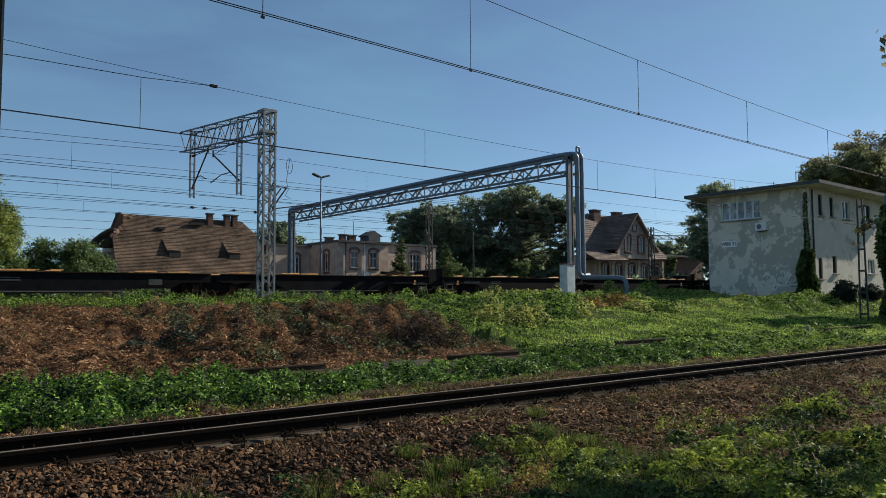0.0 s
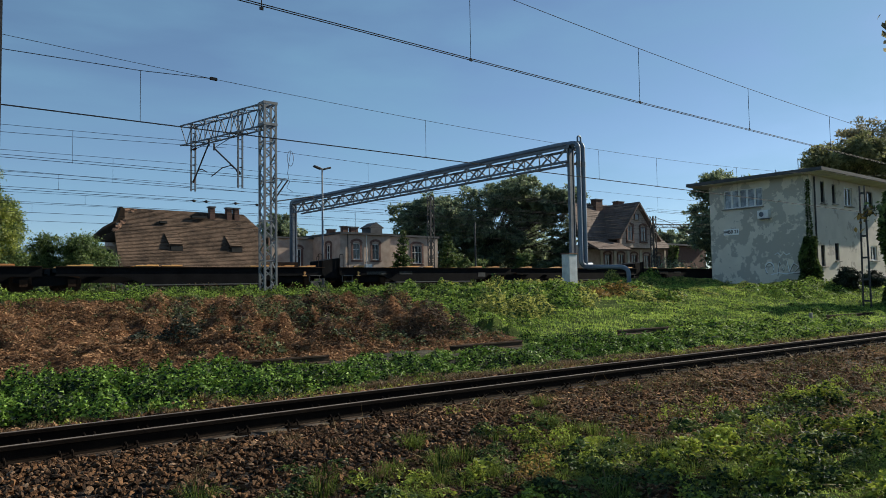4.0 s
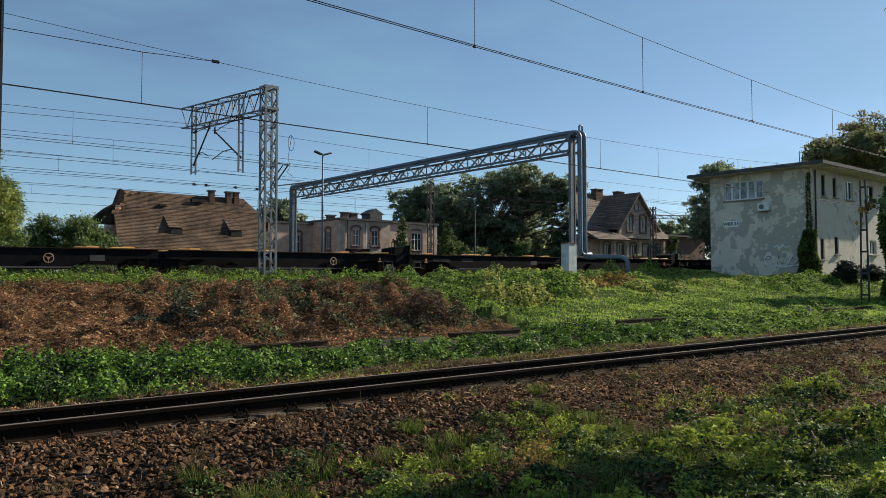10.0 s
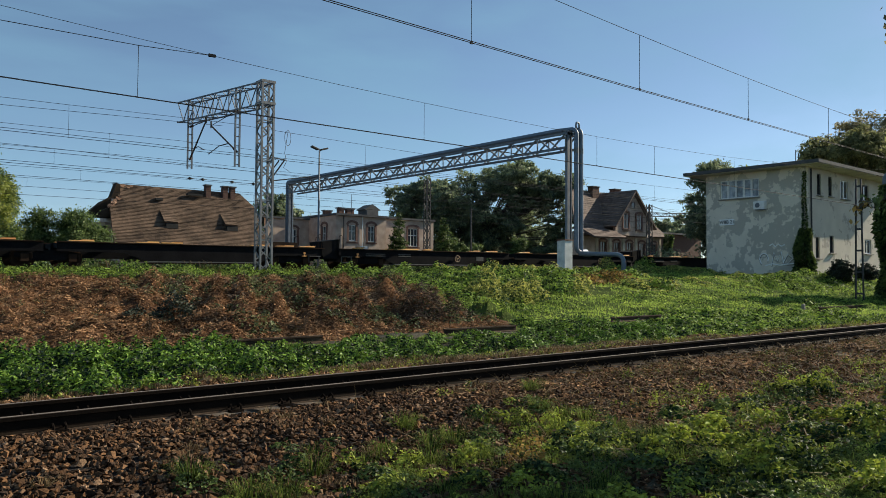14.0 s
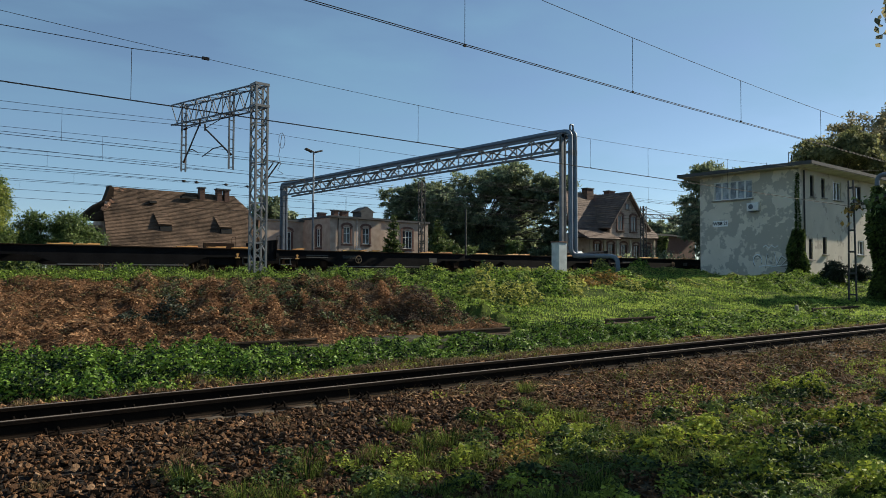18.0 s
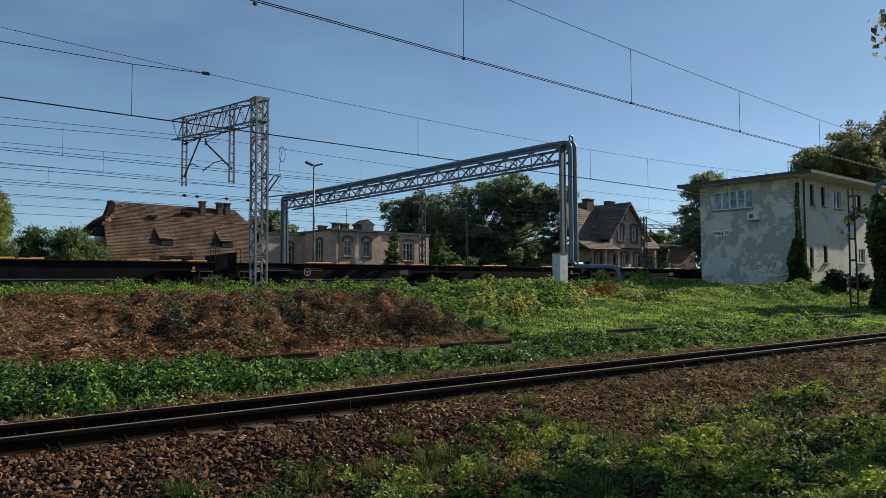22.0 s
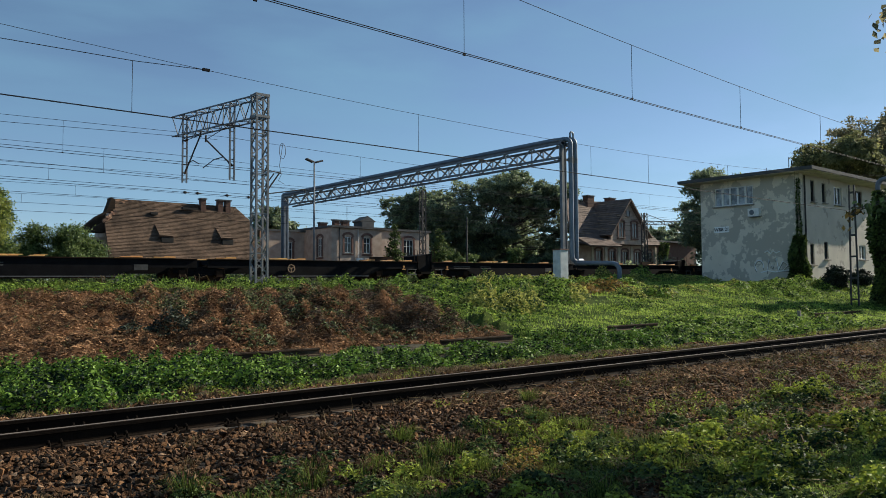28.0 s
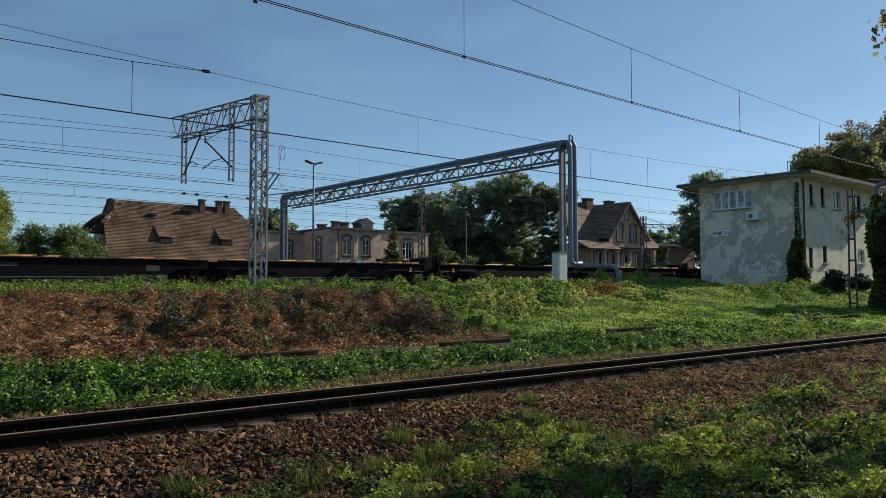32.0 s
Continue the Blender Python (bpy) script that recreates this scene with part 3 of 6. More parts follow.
for k in range(300):
    x, y = lay.uniform(1.0, 4.6), lay.uniform(5.0, 7.85)
    st = new("stone", stone_meshes[k % len(stone_meshes)])
    st.parent = track
    sc = lay.uniform(0.7, 1.25)
    st.matrix_basis = pose(x, y, float(ground_z(x, y)) + 0.035, lay.uniform(-25, 25), lay.uniform(-25, 25), lay.uniform(0, 360)) @ Matrix.Diagonal((sc, sc * lay.uniform(0.8, 1.1), sc, 1))


def scatter(n, x0, x1, y0, y1, keep=None):
    """Points on the ground; keep(x, y) gives the chance of staying."""
    x, y = rng.uniform(x0, x1, n), rng.uniform(y0, y1, n)
    if keep is not None:
        ok = rng.uniform(0, 1, n) < keep(x, y)
        x, y = x[ok], y[ok]
    return np.stack([x, y, ground_z(x, y)], axis=1)


def spots(n, x0, x1, y0, y1, keep=None):
    """Plant centres on the ground."""
    return scatter(n, x0, x1, y0, y1, keep)


def mounds(name, c, radius, height, per, length, mat, label, category="weeds", fill=0.8, wide=0.6):
    """Leafy plants: a low dome of leaves over each centre, the leaves facing outwards."""
    m = len(c)
    r = radius * rng.uniform(0.55, 1.45, m)
    h = height * rng.uniform(0.45, 1.5, m)
    i = rng.integers(0, m, m * per)
    n = len(i)
    o = rng.normal(size=(n, 3))
    o[:, 2] = np.abs(o[:, 2]) * 1.1
    o /= np.linalg.norm(o, axis=1, keepdims=True)
    q = rng.uniform(fill, 1.08, n)[:, None]
    p = c[i] + o * q * np.stack([r[i], r[i], h[i]], axis=1) + rng.normal(0, 0.02, (n, 3))
    nrm = o * np.array((1, 1, 1.4)) + rng.normal(0, 0.35, (n, 3))
    d = rng.normal(size=(n, 3)) + o * 0.5
    d[:, 2] -= 0.3
    L = length * rng.uniform(0.55, 1.45, n)
    return stuff(name, leaf_mesh(name, p, d, L, L * wide, mat, nrm=nrm), label, category)


def litter(name, p, length, wide, mat, label, lift=0.03, category="dead plants"):
    """Dead leaves and stalks lying about."""
    n = len(p)
    d = rng.normal(size=(n, 3)) * np.array((1, 1, 0.35))
    q = p + np.stack([np.zeros(n), np.zeros(n), rng.uniform(0, lift, n)], axis=1)
    L = length * rng.uniform(0.5, 1.6, n)
    nrm = rng.normal(0, 0.5, (n, 3)) + np.array((0, 0, 1.0))
    return stuff(name, leaf_mesh(name, q, d, L, L * wide, mat, nrm=nrm), label, category)


def grass_patch(name, p, height, mat, label, width=0.008):
    n = len(p)
    a = rng.uniform(0, 6.28, n)
    d = np.stack([np.cos(a), np.sin(a), np.zeros(n)], axis=1) * rng.uniform(0.3, 1, n)[:, None]
    return stuff(name, blade_mesh(name, p, d, height * rng.uniform(0.5, 1.3, n), width, mat), label, "grass")


def wave(x, y, a, b):
    return 0.5 + 0.5 * np.sin(a * x + 1.3 * np.sin(b * y)) * np.sin(b * y + 0.7 * np.sin(a * x))


def bare(x):
    """Where the old rail lies open."""
    return ((x > 6.6) & (x < 9.4)) | ((x > 10.9) & (x < 15.8)) | ((x > 19.8) & (x < 23.0)) | ((x > 35) & (x < 41))


def canopy(name, c, radius, height, density, length, mat, label, category="weeds", wide=0.6, step=0.05, rough=0.3, deep=0.5):
    """Leafy cover: overlapping domes over the centres make one uneven skin, on which the leaves lie."""
    m = len(c)
    r = radius * rng.uniform(0.5, 1.6, m)
    h = height * rng.uniform(0.25, 1.75, m)
    x0, y0 = c[:, 0].min() - 2 * radius, c[:, 1].min() - 2 * radius
    nx_, ny_ = int((c[:, 0].max() + 2 * radius - x0) / step) + 2, int((c[:, 1].max() + 2 * radius - y0) / step) + 2
    field = np.zeros((ny_, nx_))
    for (cx, cy, _), rr, hh in zip(c, r, h):
        i0, i1 = max(0, int((cx - rr - x0) / step)), min(nx_, int((cx + rr - x0) / step) + 2)
        j0, j1 = max(0, int((cy - rr - y0) / step)), min(ny_, int((cy + rr - y0) / step) + 2)
        xx = (np.arange(i0, i1) * step + x0 - cx)[None, :] / rr
        yy = (np.arange(j0, j1) * step + y0 - cy)[:, None] / rr
        field[j0:j1, i0:i1] = np.maximum(field[j0:j1, i0:i1], hh * np.sqrt(np.clip(1 - xx * xx - yy * yy, 0, 1)))
    k = max(2, int(0.16 / step))
    bumps = np.kron(rng.uniform(0.15, 1.3, (ny_ // k + 2, nx_ // k + 2)), np.ones((k, k)))
    bumps = sum(np.roll(np.roll(bumps, a, 0), b, 1) for a in (-1, 0, 1) for b in (-1, 0, 1)) / 9
    field = field * bumps[:ny_, :nx_]
    gy_, gx_ = np.gradient(field, step)
    area = (field > 0.02).sum() * step * step
    n = int(area * density)
    cells = np.argwhere(field > 0.02)
    steep = 1 + np.hypot(gx_, gy_)[cells[:, 0], cells[:, 1]].clip(0, 3)
    pick = cells[rng.choice(len(cells), n, p=steep / steep.sum())]
    j_, i_ = pick[:, 0], pick[:, 1]
    x = x0 + (i_ + rng.uniform(-0.5, 0.5, n)) * step
    y = y0 + (j_ + rng.uniform(-0.5, 0.5, n)) * step
    z = ground_z(x, y) + field[j_, i_] * (1.06 - deep * rng.uniform(0, 1, n) ** 2)
    slope = np.stack([-gx_[j_, i_], -gy_[j_, i_], np.ones(n)], axis=1)
    slope /= np.linalg.norm(slope, axis=1, keepdims=True)
    nrm = slope + rng.normal(0, rough, (n, 3))
    d = rng.normal(size=(n, 3)) * np.array((1, 1, 0.4)) + slope * np.array((0.8, 0.8, 0))
    d[:, 2] -= 0.25
    L = length * rng.uniform(0.5, 1.5, n)
    return stuff(name, leaf_mesh(name, np.stack([x, y, z], axis=1), d, L, L * wide, mat, nrm=nrm, fine=step < 0.04), label, category)


def tufts(name, n, x0, x1, y0, y1, keep, per, height, mat, label, width, radius):
    """Tufts of grass: blades fanning out from a common foot."""
    c = spots(n, x0, x1, y0, y1, keep)
    i = rng.integers(0, len(c), len(c) * per)
    m = len(i)
    a = rng.uniform(0, 6.28, m)
    r = radius * np.sqrt(rng.uniform(0, 1, m))
    p = c[i] + np.stack([np.cos(a) * r, np.sin(a) * r, np.zeros(m)], axis=1)
    d = np.stack([np.cos(a), np.sin(a), np.zeros(m)], axis=1) * rng.uniform(0.3, 1.7, m)[:, None]
    return stuff(name, blade_mesh(name, p, d, height * rng.uniform(0.5, 1.4, m), width, mat), label, "grass")


# lush strip between the near track and the old one
strip = lambda x, y: smooth((y - 11.5 - 0.5 * smooth((x - 9) / 6) - 0.4 * np.sin(x * 1.3) - 0.3 * np.sin(x * 3.1) - 0.25 * np.sin(x * 7.3)) / 0.5) * smooth((15.8 - y + 0.35 * np.sin(x * 1.9) + 0.2 * np.sin(x * 5.1)) / 0.5) * np.where((y > 14.1) & bare(x), 0.0, 1.0)
canopy("nettles", spots(1000, 0.5, 21, 10.9, 16.2, strip), 0.2, 0.21, 2100, 0.05, M_NETTLE, "lush dark green nettles beside the track", rough=0.5, deep=0.75)
canopy("tall_nettles", spots(230, 0.5, 7, 11.8, 15.2, strip), 0.22, 0.3, 2100, 0.054, M_NETTLE, "taller dark green nettles beside the track", rough=0.5, deep=0.75)
canopy("far_nettles", spots(300, 20, 34, 10.9, 15.6, strip), 0.3, 0.17, 700, 0.075, M_LEAF, "dark green weeds between the rails", rough=0.45)
grass_patch("grass", scatter(2500, 0, 26, 12.5, 14.6, strip), 0.24, M_TUFT, "tall green grass among weeds", 0.007)
mounds("verge_weeds", spots(900, 1, 34, 10.5, 12.0, lambda x, y: wave(x, y, 1.1, 2.0)), 0.13, 0.12, 40, 0.035, M_CREEP, "low yellowish weeds along the ballast edge")
litter("verge_litter", scatter(40000, 0, 40, 10.2, 12.3, lambda x, y: 0.25 + 0.75 * wave(x, y, 0.9, 1.6)), 0.06, 0.4, M_DEAD, "dry brown leaves along the ballast edge", 0.04)
rail_side = spots(420, 6.5, 22.5, 14.75, 15.1, lambda x, y: 1.0 * bare(x))
mounds("rail_weeds", rail_side, 0.1, 0.06, 40, 0.04, M_LEAF, "low weeds along the sunken rail")
# brown bank
edge_b = lambda y: 16.6 + 0.5 * np.sin(y * 1.9) + 0.22 * np.clip(y - 17, 0, 5)
brown = lambda x, y: smooth((edge_b(y) - x) / 1.0)
litter("dead_leaves", scatter(120000, 1, 20.5, 16.2, 27.6, brown), 0.065, 0.5, M_DEAD, "cleared bank covered with brown dead leaves", 0.06)
litter("dead_stalks", scatter(5000, 2, 20.5, 16.3, 26.8, brown), 0.28, 0.03, M_DRY, "pale dry stalks lying on the bank", 0.12)
heapy = lambda x, y: brown(x, y) * smooth((x - 5) / 4) * smooth((25.8 - y) / 1.0)
cavity = lambda x, y: 0.5 + 0.5 * np.sin(2.1 * x + 1.4 * np.sin(1.7 * y)) * np.sin(2.6 * y + 1.2 * np.sin(1.3 * x))
canopy("dead_vines", spots(900, 3, 20, 16.7, 26.9, lambda x, y: heapy(x, y) * cavity(x, y)), 0.3, 0.16, 900, 0.06, M_DEAD, "heaps of brown dead vines on the bank", "dead plants", wide=0.5, rough=0.5, step=0.06)
# dark brush added in place of the shadows among the bank's lumps
canopy("dead_brush", spots(70, 9, 18.5, 17.0, 25.0, lambda x, y: heapy(x, y) * cavity(x + 1, y + 2)), 0.3, 0.4, 700, 0.12, M_BRUSH, "dark brush tangles standing in for shade on the bank", "dead plants", wide=0.12, rough=0.8)
canopy("bank_sprouts", spots(640, 7.0, 18, 17.3, 26.2, lambda x, y: heapy(x, y) * smooth((x - 7) / 3) * wave(x + 2, y, 1.3, 1.1)), 0.22, 0.3, 600, 0.062, M_WILT, "scattered dull green sprouts on the brown bank", rough=0.7, step=0.06)
mounds("bank_seedlings", spots(420, 1.5, 18, 16.6, 26.8), 0.09, 0.09, 26, 0.035, M_WILT, "small green seedlings among the dead leaves")
canopy("bank_bush", np.array([(6.3 + 0.22 * k, 19.7 + 0.4 * (k % 3), 0.0) for k in range(9) if k != 4]), 0.32, 0.26, 1500, 0.055, M_INKY, "dark low bushes on the brown bank", rough=0.6)
canopy("brush_heap", np.array([(14.3, 18.0, 0.0), (14.9, 18.2, 0.0), (15.6, 18.0, 0.0), (16.3, 18.3, 0.0), (14.7, 18.8, 0.0), (15.4, 19.0, 0.0)]), 0.45, 0.5, 1100, 0.12, M_BRUSH, "dark heap of cut brushwood on the bank", "dead plants", wide=0.12, rough=0.8)
# green crest along the main line
canopy("crest_weeds", spots(430, 0, 30, 27.4, 31.6), 0.3, 0.16, 430, 0.065, M_LEAF, "green weeds along the top of the bank")
mounds("crest_tall_weeds", spots(110, 0, 24, 29.8, 32.4), 0.25, 0.38, 110, 0.075, M_LEAF, "tall green weeds before the passing train")
grass_patch("crest_turf", scatter(30000, 0, 32, 27.9, 32.4, lambda x, y: (0.3 + 0.7 * wave(x, y, 0.9, 1.2)) * smooth((y - 28.2 - 0.8 * np.sin(0.9 * x)) / 1.2)), 0.11, M_GRASS, "short bright grass along the top of the bank", 0.02)
grass_patch("crest_grass", scatter(30000, 0, 42, 26.6, 32.4, lambda x, y: 1 - 0.8 * smooth((x - 18) / 3)), 0.2, M_TUFT, "tall grass along the top of the bank", 0.014)
grass_patch("crest_edge_grass", scatter(9000, 0, 22, 30.8, 32.6), 0.42, M_TUFT, "long grass before the passing train", 0.012)
# green slope below the signal box
green = lambda x, y: smooth((x - edge_b(y)) / 0.8)
heaps = lambda x, y: green(x, y) * smooth((y - 20.6 - 0.5 * np.sin(x * 0.9) - 0.3 * np.sin(x * 2.3)) / 0.6) * smooth((1.62 * y - x) / 3.0) * np.where((x > 1.26 * y) & (y > 21.8), 0.03, 1.0)
grass_patch("slope_grass", scatter(140000, 16, 66, 12.2, 30.5, lambda x, y: green(x, y) * (1 - 0.8 * heaps(x, y))), 0.12, M_GRASS, "short bright green grass on the slope", 0.022)
litter("slope_herbs", scatter(70000, 16, 62, 13.0, 30.5, lambda x, y: green(x, y) * wave(x, y, 0.45, 0.8) * (1 - 0.8 * heaps(x, y))), 0.08, 0.5, M_GRASS, "broad-leaved herbs in the grass of the slope", 0.12, "weeds")
canopy("slope_patches", spots(620, 16.5, 58, 15.5, 23.5, lambda x, y: green(x, y) * wave(x + 3, y, 0.8, 1.3) * (1 - heaps(x, y))), 0.4, 0.11, 170, 0.075, M_LEAF, "low leafy patches in the grass of the slope", step=0.1, rough=0.5)
canopy("slope_weeds", spots(620, 17, 50, 12.7, 17.6, lambda x, y: green(x, y) * wave(x, y, 0.5, 0.9) * smooth((17.2 - y) / 1.5) * (1 - 0.85 * smooth((x - 23) / 5))), 0.34, 0.22, 420, 0.085, M_LEAF, "patches of leafy green weeds on the slope", step=0.08)
canopy("mound_weeds", spots(110, 16.4, 20.0, 19.3, 24.0), 0.28, 0.22, 1000, 0.05, M_LEAF, "leafy green weeds at the edge of the brown bank", step=0.06)
canopy("slope_leaves", spots(240, 17, 50, 20.0, 30.2, heaps), 0.5, 0.42, 420, 0.095, M_LEAF, "dark green creeper leaves on the slope", step=0.08)
domes = np.array([(19.7, 20.9, 0), (20.2, 21.3, 0), (21.2, 20.7, 0), (21.9, 20.9, 0), (22.5, 21.1, 0), (23.6, 22.5, 0), (25.0, 23.5, 0), (22.8, 24.6, 0), (26.0, 26.5, 0)], float)
canopy("creeper_domes", domes, 0.62, 0.66, 560, 0.088, M_VINE, "rounded bushes overgrown with creeper on the slope", step=0.06, rough=0.35, deep=0.3)
canopy("reddened_creeper", spots(34, 28.2, 33.0, 22.8, 25.4), 0.36, 0.34, 420, 0.095, M_AUTUMN, "reddening creeper on the slope by the cabinet", step=0.08, rough=0.4)
canopy("slope_vines", spots(240, 17, 50, 20.4, 30.2, lambda x, y: heaps(x, y) * smooth((x - 22.5) / 6) * (0.25 + 0.75 * wave(x, y, 0.8, 0.6))), 0.42, 0.5, 420, 0.095, M_VINE, "heaps of yellowish green creeper on the slope", step=0.08)
canopy("low_creeper", spots(420, 26, 60, 20.0, 30.2, lambda x, y: (x > 1.33 * y) * wave(x, y, 0.4, 0.8)), 0.5, 0.16, 420, 0.08, M_VINE, "low creeper patches in the grass of the slope", step=0.1)
canopy("crest_creeper", spots(80, 25, 33.6, 29.0, 31.4, lambda x, y: 0.4 + 0.6 * wave(x, y, 0.8, 1.0)), 0.45, 0.42, 400, 0.1, M_VINE, "creeper heaped up before the passing train", step=0.08)
canopy("cabinet_creeper", np.concatenate([spots(18, 34.6, 37.2, 28.9, 29.9), spots(16, 31.6, 35.4, 24.6, 26.6)]), 0.4, 0.3, 460, 0.1, M_LEAF, "thick creeper growing round the trackside cabinet", step=0.08)
canopy("box_weeds", spots(120, 39.5, 50, 19.0, 21.8), 0.5, 0.3, 420, 0.085, M_LEAF, "rank weeds before the signal box", step=0.08)
# scrub along the far side of the yard, added to darken gaps under wagons
mounds("trackside_scrub", spots(420, 2, 125, 57.5, 62.5), 0.9, 1.0, 90, 0.26, M_SHADY, "dark low scrub added across the tracks to darken gaps under the wagons")
mounds("far_hedge", spots(170, 40, 150, 92, 102), 2.2, 4.2, 110, 0.45, M_TREE, "dark hedge far behind the houses", fill=0.6)
mounds("near_hedge", spots(36, 84, 92, 60, 66), 0.9, 1.6, 150, 0.2, M_TREE, "dark bushes before the gabled house", fill=0.5)
mounds("side_hedge", spots(34, 70, 86, 41, 51), 1.2, 2.2, 130, 0.25, M_TREE, "dark bushes behind the signal box", fill=0.5)
mounds("yard_hedge", spots(130, 84, 150, 62, 76), 1.5, 2.6, 130, 0.3, M_TREE, "dark hedge beyond the yard", fill=0.5)
# the verge on which one stands, and the land to the west
grass_patch("verge_grass", scatter(46000, -14, 9, -9, 4.6, lambda x, y: smooth((4.4 - y + 0.5 * np.sin(1.9 * x)) / 1.2) * (0.25 + 0.75 * wave(x, y, 0.9, 1.1)) * (1 - smooth((x - 3.2) / 1.2) * smooth((y - 1.6) / 0.6))), 0.1, M_TUFT, "short trodden grass beside the track", 0.011)
tufts("tall_stalks", 16, 1.5, 14, 31.0, 32.4, None, 5, 0.75, M_DRY, "tall dry stalks before the passing train", 0.03, 0.12)
canopy("verge_weeds", spots(260, -14, 9, -9, 3.4, lambda x, y: wave(x, y, 0.8, 0.9) ** 2 * (1 - smooth((x - 3.0) / 1.2) * smooth((y - 1.2) / 0.6))), 0.25, 0.14, 500, 0.05, M_LEAF, "scattered green weeds on the verge", step=0.06)
canopy("west_nettles", spots(420, -14, 0.6, 11.6, 16.0, strip), 0.3, 0.3, 400, 0.07, M_LEAF, "green nettles beside the track", step=0.08)
litter("west_litter", scatter(16000, -14, 1.4, 16.2, 27.6), 0.09, 0.5, M_DEAD, "brown dead leaves on the bank", 0.06)
# foreground
lush = lambda x, y: smooth((x - 4.6 - 1.0 * (y - 3.4)) / 2.6) * smooth((5.1 + 0.06 * x - y) / 0.7)
clumpy = lambda x, y: 0.03 + 0.97 * smooth(2.2 * wave(x + 0.4 + 0.3 * np.sin(3.1 * y), y + 0.2 * np.sin(4.3 * x), 2.6, 3.3) - 0.95)
canopy("creeper", spots(600, 4.4, 13, 2.2, 6.6, lambda x, y: lush(x, y) * clumpy(x, y)), 0.17, 0.21, 3000, 0.05, M_CREEP, "tangled yellowish green creeper beside the ballast", wide=0.62, step=0.03, rough=0.55, deep=0.55)
# dark leaves here paint the shade between the bright clumps
canopy("shaded_creeper", spots(200, 5, 13, 2.2, 5.4, lambda x, y: clumpy(x + 0.8, y + 0.5)), 0.16, 0.12, 2300, 0.046, M_SHADY, "creeper coloured dark as the shade between bright clumps", wide=0.68, step=0.03, rough=0.4, deep=0.3)
canopy("far_creeper", spots(430, 12, 30, 2.5, 7.5, lambda x, y: smooth((4.9 + 0.05 * x - y) / 0.9) * clumpy(x, y)), 0.24, 0.22, 1500, 0.058, M_CREEP, "low yellowish creeper along the track", wide=0.68, step=0.05, rough=0.4, deep=0.3)
canopy("dark_creeper", spots(330, 4.0, 9, 2.2, 5.5, lambda x, y: smooth((x - 4.0 - 0.6 * (y - 3.6)) / 0.8) * clumpy(x + 1, y + 0.7)), 0.13, 0.13, 2600, 0.044, M_SHADY, "darker green creeper with shade in its colour beside the ballast", wide=0.68, step=0.03, rough=0.4, deep=0.3)
mounds("small_weeds", spots(1900, 2.6, 20, 3.0, 7.6, lambda x, y: (0.12 + smooth((5.9 - y + 0.06 * x) / 1.0)) * wave(x, y, 2.0, 2.2) ** 2 * smooth((x - 3.2) / 2)), 0.11, 0.12, 55, 0.03, M_CREEP, "small weeds growing through the ballast")
litter("dry_leaves", scatter(60000, 4.2, 26, 2.0, 7.8, lambda x, y: smooth((x - 4.4) / 4.0)), 0.055, 0.4, M_DEAD, "dry brown leaves over the ballast", 0.05)
litter("dry_stalks", scatter(9000, 4, 26, 2.5, 7.8, lambda x, y: smooth((x - 4) / 4)), 0.24, 0.03, M_DRY, "dry stalks lying over the ballast", 0.1)
grass_patch("thin_grass", scatter(42000, 6, 30, 4.6, 7.8, lambda x, y: smooth((x - 6) / 8) * wave(x, y, 1.2, 1.5)), 0.09, M_TUFT, "thin grass growing through the ballast", 0.006)
low = lambda x, y: smooth((6.3 + 0.12 * np.clip(x - 4, 0, 4) + 0.22 * np.sin(2.1 * x) + 0.15 * np.sin(5.3 * x + 1) - y) / 0.45) * smooth((x - 1.95 - 0.25 * np.sin(3.1 * y)) / 0.4)
clump = lambda x, y, a: smooth(1.8 * wave(x + a, y + 0.6 * a, 2.9, 3.7) - 0.55)
tufts("grass_tufts", 280, 1.9, 7.5, 3.2, 7.0, lambda x, y: low(x, y) * clump(x, y, 0.3), 120, 0.13, M_TUFT, "green grass tufts in the ballast", 0.005, 0.13)
tufts("tall_tufts", 60, 2.2, 8.0, 3.6, 7.2, lambda x, y: low(x, y - 0.5) * clump(x, y, 1.7), 200, 0.22, M_TUFT, "long grass tufts in the ballast", 0.0045, 0.12)
canopy("ballast_weeds", spots(320, 2.0, 7.0, 3.4, 6.9, lambda x, y: low(x, y) * clump(x, y, 2.4)), 0.1, 0.13, 3200, 0.038, M_CREEP, "green and yellowish weeds in the ballast", wide=0.66, step=0.03, rough=0.4, deep=0.3)
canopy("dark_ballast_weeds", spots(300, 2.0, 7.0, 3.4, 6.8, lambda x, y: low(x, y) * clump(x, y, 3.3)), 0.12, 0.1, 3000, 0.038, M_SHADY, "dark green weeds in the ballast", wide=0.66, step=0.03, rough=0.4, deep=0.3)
canopy("reddened_weeds", np.array([(5.75, 5.35, 0.0), (5.95, 5.5, 0.0), (5.0, 4.75, 0.0), (8.3, 5.9, 0.0)]), 0.12, 0.22, 2600, 0.035, M_AUTUMN, "small reddened weeds in the ballast", step=0.03, rough=0.5)
tufts("dry_tufts", 420, 0.8, 14, 4.0, 7.9, lambda x, y: 0.7 * wave(x, y, 1.7, 2.5) ** 1.5, 60, 0.11, M_DRY, "dry yellowish grass tufts in the ballast", 0.005, 0.08)
tufts("bright_grass", 120, 5.9, 9.0, 1.9, 3.3, None, 150, 0.13, M_GRASS, "bright green grass at the foot of the creeper", 0.006, 0.14)
